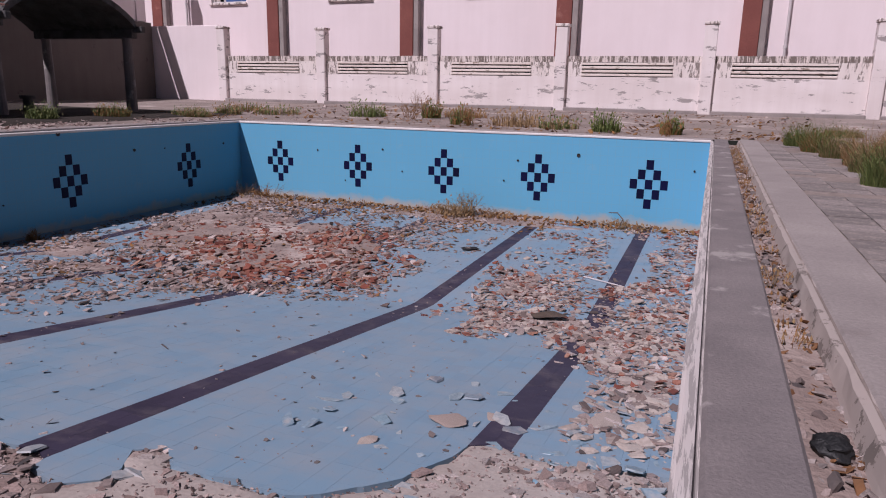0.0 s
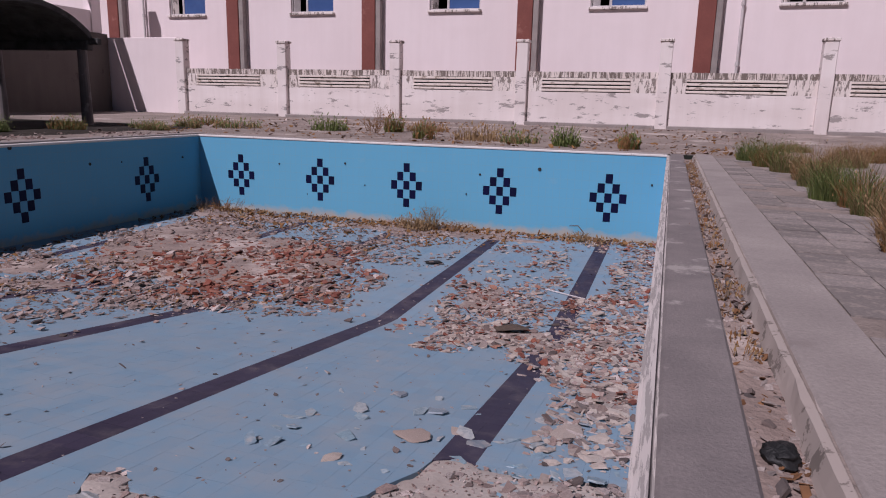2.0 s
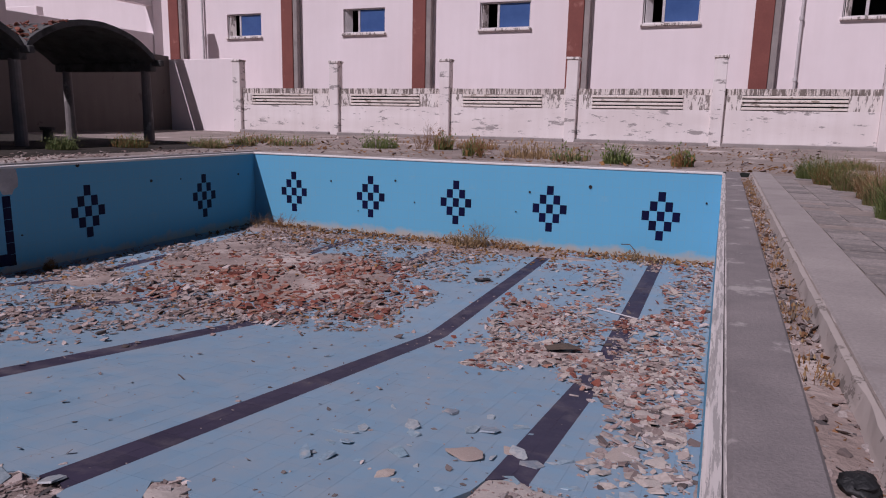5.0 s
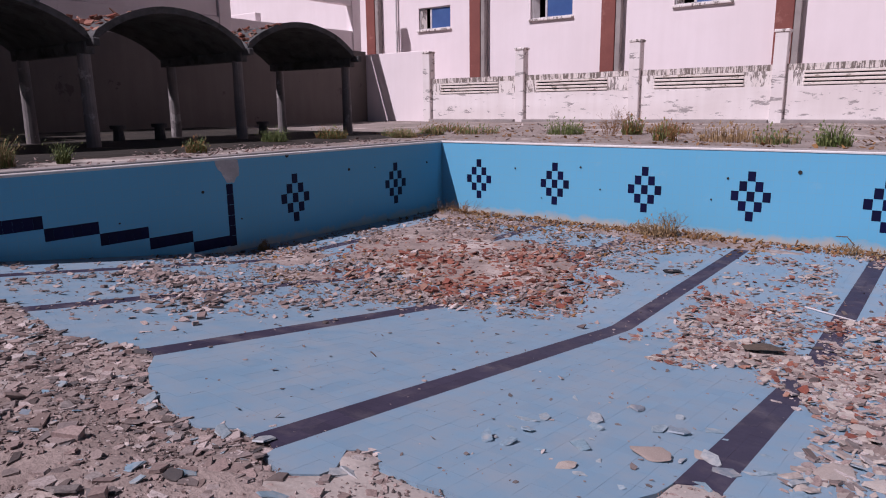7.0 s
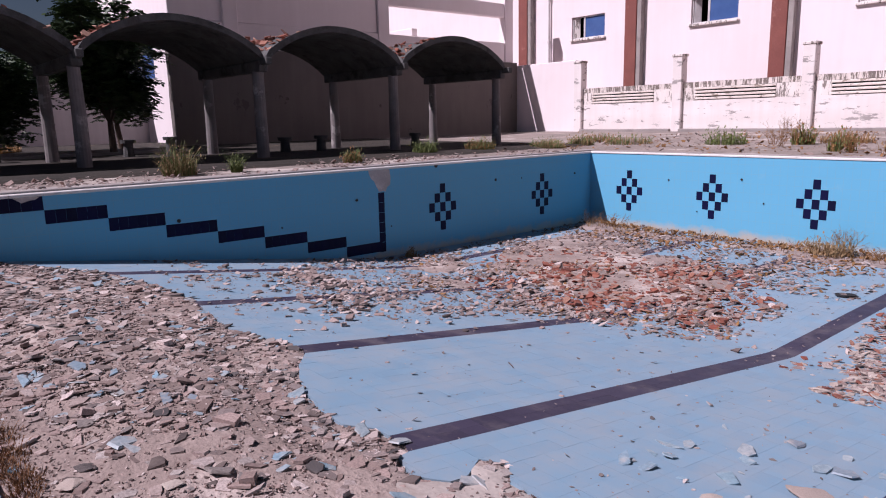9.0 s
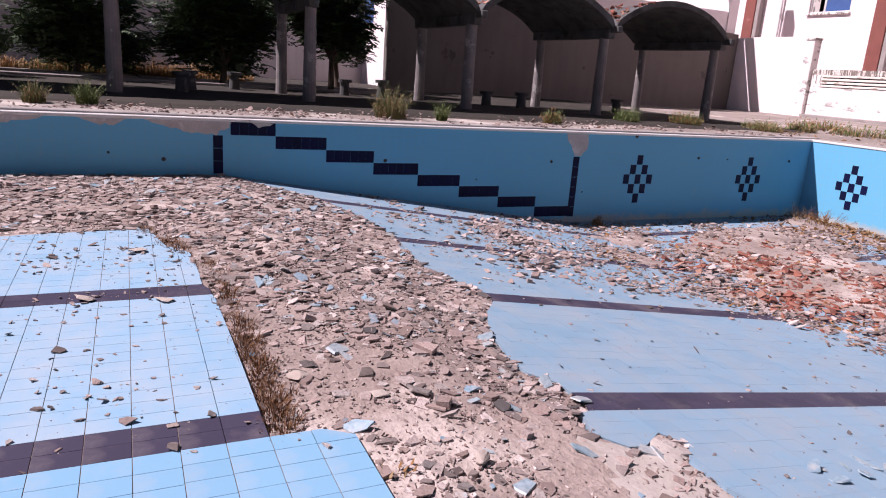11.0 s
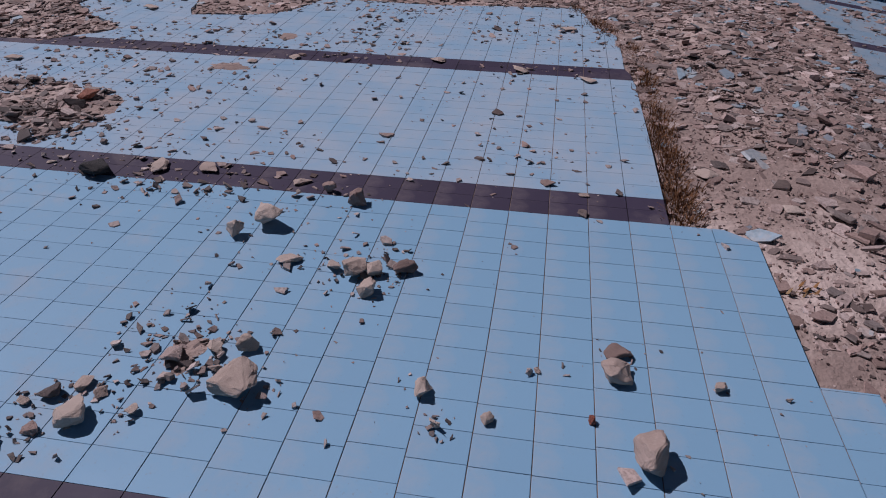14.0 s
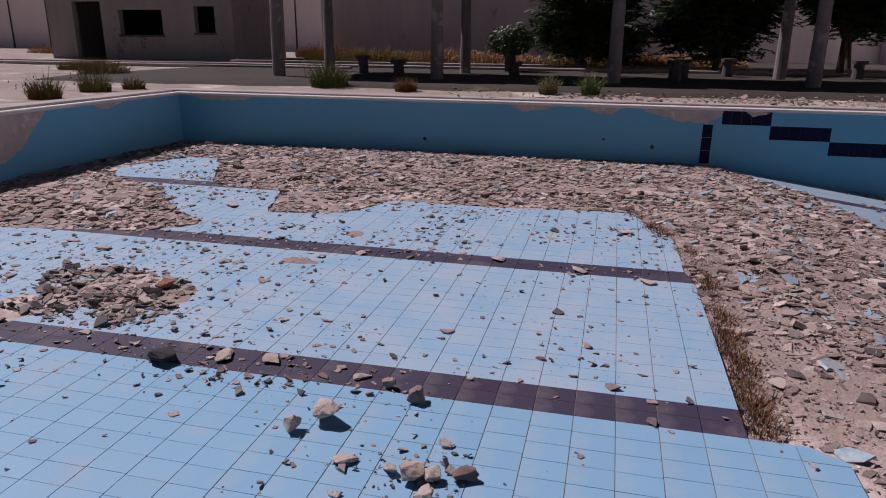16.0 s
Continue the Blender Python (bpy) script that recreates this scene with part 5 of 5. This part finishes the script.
stuff("tile_shards", "scattered blue-grey tile shards", "tile shards", scatter_mesh("r", sow(1100, lambda x, y: band(x, y) * (1.5 if 0 < y else 0.6), (POOL[0][0], N), (-0.03, 3.8), (0.025, 0.11), 0.16, 2.6), THIN, SHARD))
plate_meshes = [mesh_of("mortar_plate", t_[0].tolist(), t_[1], MORTAR if k_ % 4 else GREYISH) for k_, t_ in enumerate(PLATES[::4])]
for x, y, z, size, tilt in sow(290, lambda x, y: band(x, y) * (1.0 if x > -7 and y > -0.5 else 0.35), (POOL[0][0], N), (-0.03, 3.9), (0.055, 0.115), 0.1, 1.8):
    lie = Matrix.Rotation(rng.uniform(0, math.tau), 4, "Z") @ Matrix.Rotation(rng.gauss(0, tilt), 4, "X") @ Matrix.Rotation(rng.gauss(0, tilt), 4, "Y")
    place(part("mortar_plate", rng.choice(plate_meshes), None, bed), Matrix.Translation((x, y, z + 0.1 * size)) @ lie @ Matrix.Scale(size, 4))
stuff("gravel", "fine mortar gravel on the bare bed", "gravel", scatter_mesh("r", sow(16000, lambda x, y: 1.0 if bare(x, y) and y < 4 and x > -8 else 0, (-8, -1.0), (-0.03, 3.8), (0.004, 0.018), 0.5), CHUNKY, MORTAR))
stuff("mortar_heap", "heap of broken beige mortar in the deep end", "rubble", scatter_mesh("r", sow(14500, heap_a, (-W + 0.1, 3.0), (-3.5, D - 0.1), (0.014, 0.088), 0.2, 3.4), PLATES + CHUNKY[:6], MORTAR))
stuff("brick_rubble", "red broken bricks strewn over the heap", "bricks", scatter_mesh("r", sow(3600, reds, (-10.5, 4.0), (-3.5, 13.6), (0.02, 0.1), 0.2, 2.8), PLATES + CHUNKY[:4], BRICK))
stuff("mortar_heap", "heap of mortar pieces by the pool wall", "rubble", scatter_mesh("r", sow(5200, heap_b, (-3.0, 3.4), (-0.04, D - 0.1), (0.014, 0.08), 0.18, 3.0), PLATES, MORTAR))
stuff("mortar_heap", "cream mortar shards heaped along the pool wall", "rubble", scatter_mesh("r", sow(2600, lambda x, y: heap_b(x, y) * (1.0 if y < 9 else 0.35), (-3.0, 3.6), (-0.04, D - 0.1), (0.016, 0.085), 0.18, 2.8), PLATES, PALE))
stuff("brick_rubble", "red and orange brick pieces among mortar", "bricks", scatter_mesh("r", sow(1300, heap_b, (-3.0, 5.4), (-0.04, D - 0.1), (0.02, 0.07), 0.25), SLABBY, BRICK))
# brown flat pieces added so that the heap's gaps look darker
stuff("leaf_litter", "brown flat scraps that darken the gaps in the rubble heap", "litter", scatter_mesh("r", sow(2600, heap_a, (-W + 0.1, 6.0), (-3.5, D - 0.1), (0.015, 0.06), 0.35, 2.5), THIN, BRUSH))
stuff("leaf_litter", "dry litter and rubble along the end wall", "litter", scatter_mesh("r", sow(2200, foot, (-W + 0.1, 11.8), (-0.05, D - 0.03), (0.02, 0.08), 0.4), PLATES, BRUSH))
stuff("mortar_crumbs", "mortar pieces spilling over the tiles", "rubble", scatter_mesh("r", sow(1500, near_heaps, (-W + 0.1, 1.5), (-0.05, D - 0.1), (0.015, 0.07), 0.2), SLABBY, MORTAR))
stuff("mortar_crumbs", "small mortar crumbs lying on the tiles", "rubble", scatter_mesh("r", sow(1700, any_tile, (-W + 0.1, 1.2), (-0.05, D - 0.1), (0.008, 0.035), 0.25, 3.0), THIN + SLABBY, GREYISH))
stuff("mortar_crumbs", "small stones strewn over the shallow tiles", "rubble", scatter_mesh("r", sow(4200, on_slab, (-9.6, -8.0), (-0.05, 1.0), (0.004, 0.036), 0.2, 3.0), SLABBY + CHUNKY[:5], GREYISH))
stuff("mortar_crumbs", "mortar crumbs strewn over the shallow tiles", "rubble", scatter_mesh("r", sow(1300, on_slab, (-9.6, -8.0), (-0.05, 1.0), (0.006, 0.058), 0.16, 3.4), PLATES, MORTAR))
around = []
for x, y, s in LUMPS[:28]:
    for _ in range(9):
        a, d = rng.uniform(0, math.tau), s * rng.uniform(1.0, 3.2)
        around.append((x + d * math.cos(a), y + d * math.sin(a), Z_SHALLOW, rng.uniform(0.004, 0.018), 0.4))
for cx, cy, sx, sy, n in ((-1.74, -1.56, 0.12, 0.1, 110), (-1.9, -1.75, 0.16, 0.12, 70), (-3.0, -2.25, 0.1, 0.3, 120), (-2.42, -1.02, 0.13, 0.13, 60), (-3.5, -3.3, 0.3, 0.3, 90)):
    around += [(rng.gauss(cx, sx), rng.gauss(cy, sy), Z_SHALLOW, 0.005 + 0.035 * rng.random() ** 3, 0.3) for _ in range(n)]
stuff("mortar_crumbs", "fine crumbs round the mortar lumps", "rubble", scatter_mesh("r", around, CHUNKY[:8] + SLABBY, GREYISH))
shards = [(rng.uniform(-2.4, -0.1), rng.uniform(2.5, 4.9), 0, rng.uniform(0.03, 0.11), 0.12) for _ in range(150)]
stuff("tile_shards", "large thin tile shards on the slope", "tile shards", scatter_mesh("r", [(x, y, surface_z(x, y), s, t) for x, y, _, s, t in shards if x > -0.9 or rng.random() < 0.35], THIN, SHARD))
deck = []
while len(deck) < 1700:
    x, y = rng.uniform(-13.2, -11.3), rng.uniform(-3.5, 14.5)
    if rng.random() < clot(x, y, 0.7, 1) * (1.0 if y > -1 else 0.3):
        deck.append((x, y, max(ground_z(x, y), 0.03 if x > -11.65 else 0) - 0.005, 0.015 + 0.06 * rng.random() ** 3, 0.3))
for _ in range(900):
    x, y = rng.uniform(-14, 4), rng.uniform(14.9, 25)
    deck.append((x, y, ground_z(x, y) - 0.01, 0.02 + 0.09 * rng.random() ** 4, 0.3))
soil_bits = []
for _ in range(5200):
    x, y = rng.uniform(-14.5, 2.5), 14.85 + 10.8 * rng.random() ** 1.4
    if rng.random() < clot(x, y, 0.5, 3) ** 1.5:
        soil_bits.append((x, y, ground_z(x, y) - 0.008, 0.015 + 0.075 * rng.random() ** 3, 0.35))
stuff("soil_litter", "brown leaf scraps and twigs on the dry soil", "litter", scatter_mesh("r", soil_bits, THIN, BRUSH))
stuff("deck_stones", "stones and mortar bits on the deck", "stones", scatter_mesh("r", deck, SLABBY, MORTAR))
gut = [(rng.uniform(0.32, 0.48), rng.uniform(0.5, 14), -0.108, 0.006 + 0.03 * rng.random() ** 2, 0.4) for _ in range(2600)]
stuff("gutter_gravel", "stones in the drain gutter", "gravel", scatter_mesh("r", gut[:1500], CHUNKY + SLABBY, GREYISH))
stuff("gutter_litter", "brown leaf scraps in the drain gutter", "litter", scatter_mesh("r", gut[1500:], THIN, SERE))

pile = [(x, y, Z_SHALLOW, s, 0.25) for x, y, _, s, _ in sow(620, lambda x, y: clot(x, y, 2.0, 1) ** 2 if inside(PILES_TILE, x, y) else 0, (-4.6, -4.9), (-3.2, -3.0), (0.015, 0.075), 0.2)]
stuff("grey_rubble", "small pile of grey mortar on blue tiles", "rubble", scatter_mesh("r", pile, PLATES + CHUNKY[:3], GREYISH))

# ---- pavers beside the deck ----
def slab_piece(a, b, t, mat, cut=0.0, name="paver"):
    i = 0.001
    lo = [(-a, -b), (a, -b), (a, b), (-a, b)]
    if cut:
        lo = [(-a, -b), (a, -b), (a, b - cut), (a - cut * 1.3, b), (-a, b)]
    hi = [(x - math.copysign(i, x), y - math.copysign(i, y)) for x, y in lo]
    n = len(lo)
    vs = [(x, y, -t) for x, y in lo] + [(x, y, -i * 0.6) for x, y in lo] + [(x, y, 0) for x, y in hi]
    fs = [tuple(range(2 * n, 3 * n))]
    for k_ in (0, n):
        fs += [(k_ + j, k_ + (j + 1) % n, k_ + n + (j + 1) % n, k_ + n + j) for j in range(n)]
    return mesh_of(name, vs, fs, mat)


pavement = tagged(new("paved_strip"), "worn grey pavers sunk in dust beside the deck", "paving", kind="structure")
paver = slab_piece(0.145, 0.145, 0.05, PAVER)
for i in range(4):
    for j in range(46):
        if rng.random() < 2.2 * clot(1.0 + 0.3 * i, 0.6 + 0.3 * j, 0.75, 12) - 0.25:
            place(part("paver", paver, None, pavement), Matrix.Translation((1.01 + 0.3 * i, 0.6 + 0.3 * j, -0.004 + rng.uniform(-0.006, 0.003))) @ Matrix.Rotation(rng.gauss(0, 0.008), 4, "Z"))

# ---- floor tiles: sized to fit the joints in the camera's view, each a piece; the nearest are objects of their own ----
T = 0.04
TW, TL, Y_JOINT = 0.1385, 0.2055, 0.36      # tile width across, length along, and one joint
tile_whole = {m: slab_piece(TW / 2 - 0.0009, TL / 2 - 0.0019, T, mat, 0, "floor_tile") for m, mat in (("blue", TILE), ("pale", TILE_DUST_SHEEN), ("lane", LANE))}
tile_floor = tagged(new("tiled_floor"), "light blue glazed tile floor with dark lane lines", "floor", kind="structure")
KINDS = ("blue", "pale", "dusty", "lane", "grout")
far_v, far_f = {m: [] for m in KINDS}, {m: [] for m in KINDS}
n_near = 0
slab_edges, before = [0.0], 0.0
for c in LANES:
    a, n = c + 0.1365, max(1, round((before - c - 0.1365) / TW))
    slab_edges += [before + (a - before) * q / n for q in range(1, n + 1)] + [c, c - 0.1365]
    before = c - 0.1365
n = round((before + W) / TW)
slab_edges += [before + (-W - before) * q / n for q in range(1, n + 1)]
shift = {j: rng.gauss(0, 0.009) for j in range(-60, 80)}      # the courses were laid slightly out of step
slope_edges, before = [0.0], 0.0
for c in SLOPE_LANES:
    a, n = c + 0.128, max(1, round((before - c - 0.128) / 0.15))
    slope_edges += [before + (a - before) * q / n for q in range(1, n + 1)] + [c, c - 0.128]
    before = c - 0.128
n = round((before + W) / 0.15)
slope_edges += [before + (-W - before) * q / n for q in range(1, n + 1)]
columns = [(a, b, False) for a, b in zip(slab_edges, slab_edges[1:])] + [(a, b, True) for a, b in zip(slope_edges, slope_edges[1:])]
for x1, x0, on_slope in columns:
    x, half = (x0 + x1) / 2, (x1 - x0) / 2
    lane_side = [min(abs(e - c) for c in LANES) < 0.14 or e in (0.0, -W) for e in (x0, x1)]
    lane = any(abs(x - c) < 0.1 for c in (SLOPE_LANES if on_slope else LANES))
    for j in range(-41, 69):
        y = Y_JOINT + TL * (j + 0.5)
        if y < N + 0.1 or y > D - 0.1 or (y > 1.2) != on_slope:
            continue
        if not on_slope:
            e0, e1 = (e if fixed else e + shift[j] for e, fixed in zip((x0, x1), lane_side))
            x, half = (e0 + e1) / 2, (e1 - e0) / 2
        poly = SLAB if y < 1.2 else SLOPE
        amount = 0.035 if y > 1.2 or x < -5 else 0.0

        def lies(px, py):
            if any(inside(h, px, py) for h in HOLES):
                return False
            return inside(poly, px + amount * noise.noise((px * 9, py * 9, 1)), py + amount * noise.noise((px * 9, py * 9, 5)))

        gap, gap_y = (0.0011, 0.0021) if y < 1.2 else (0.0004, 0.0004)
        corners = [(max(x + sx * (half - gap), -W), y + sy * (TL / 2 - gap_y)) for sx, sy in ((-1, -1), (1, -1), (1, 1), (-1, 1))]
        kept = sum(lies(*c) for c in corners)
        if kept == 0 and not lies(x, y):
            continue
        near = abs(half - TW / 2) < 0.003 and -3.4 < x < -1.25 and -1.9 < y < 0.8 and kept == 4
        dz = rng.uniform(-0.0004, 0.0004) if y < 1.2 else rng.uniform(-0.0004, 0.0004)
        g = far_v["grout"]
        far_f["grout"].append(tuple(range(len(g), len(g) + 4)))
        g += [(max(x + sx * (half + 0.0001), -W), y + sy * TL / 2, floor_z(y + sy * TL / 2) - 0.0035) for sx, sy in ((-1, -1), (1, -1), (1, 1), (-1, 1))]
        if near and n_near < 300:
            n_near += 1
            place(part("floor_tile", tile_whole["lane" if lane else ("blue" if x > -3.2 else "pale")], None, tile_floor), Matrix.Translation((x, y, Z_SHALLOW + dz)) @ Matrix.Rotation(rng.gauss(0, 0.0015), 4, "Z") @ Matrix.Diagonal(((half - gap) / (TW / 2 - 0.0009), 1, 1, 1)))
            continue
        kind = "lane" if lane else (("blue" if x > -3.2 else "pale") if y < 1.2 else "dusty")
        vs, fs = far_v[kind], far_f[kind]
        pts = corners
        if kept < 4:
            pts = []
            for (ax, ay), (bx, by) in zip(corners, corners[1:] + corners[:1]):
                for q in range(4):
                    p0, p1 = (ax + (bx - ax) * q / 4, ay + (by - ay) * q / 4), (ax + (bx - ax) * (q + 1) / 4, ay + (by - ay) * (q + 1) / 4)
                    a_in, b_in = lies(*p0), lies(*p1)
                    if a_in:
                        pts.append(p0)
                    if a_in != b_in:
                        lo, hi = (p0, p1) if a_in else (p1, p0)
                        for _ in range(6):
                            m = ((lo[0] + hi[0]) / 2, (lo[1] + hi[1]) / 2)
                            lo, hi = (m, hi) if lies(*m) else (lo, m)
                        pts.append(lo)
            far_f["grout"].pop()
            del g[-4:]
            area = abs(sum(p[0] * q[1] - q[0] * p[1] for p, q in zip(pts, pts[1:] + pts[:1]))) / 2
            if len(pts) < 3 or area < 0.0015:
                continue
        n, b0 = len(pts), len(vs)
        vs += [(px, py, floor_z(py) + dz) for px, py in pts] + [(px, py, floor_z(py) - T) for px, py in pts]
        fs.append(tuple(range(b0, b0 + n)))
        fs += [(b0 + (q + 1) % n, b0 + q, b0 + n + q, b0 + n + (q + 1) % n) for q in range(n)]
for kind, mat in (("blue", TILE), ("pale", TILE_DUST_SHEEN), ("dusty", TILE_DUSTY), ("lane", LANE), ("grout", GROUT)):
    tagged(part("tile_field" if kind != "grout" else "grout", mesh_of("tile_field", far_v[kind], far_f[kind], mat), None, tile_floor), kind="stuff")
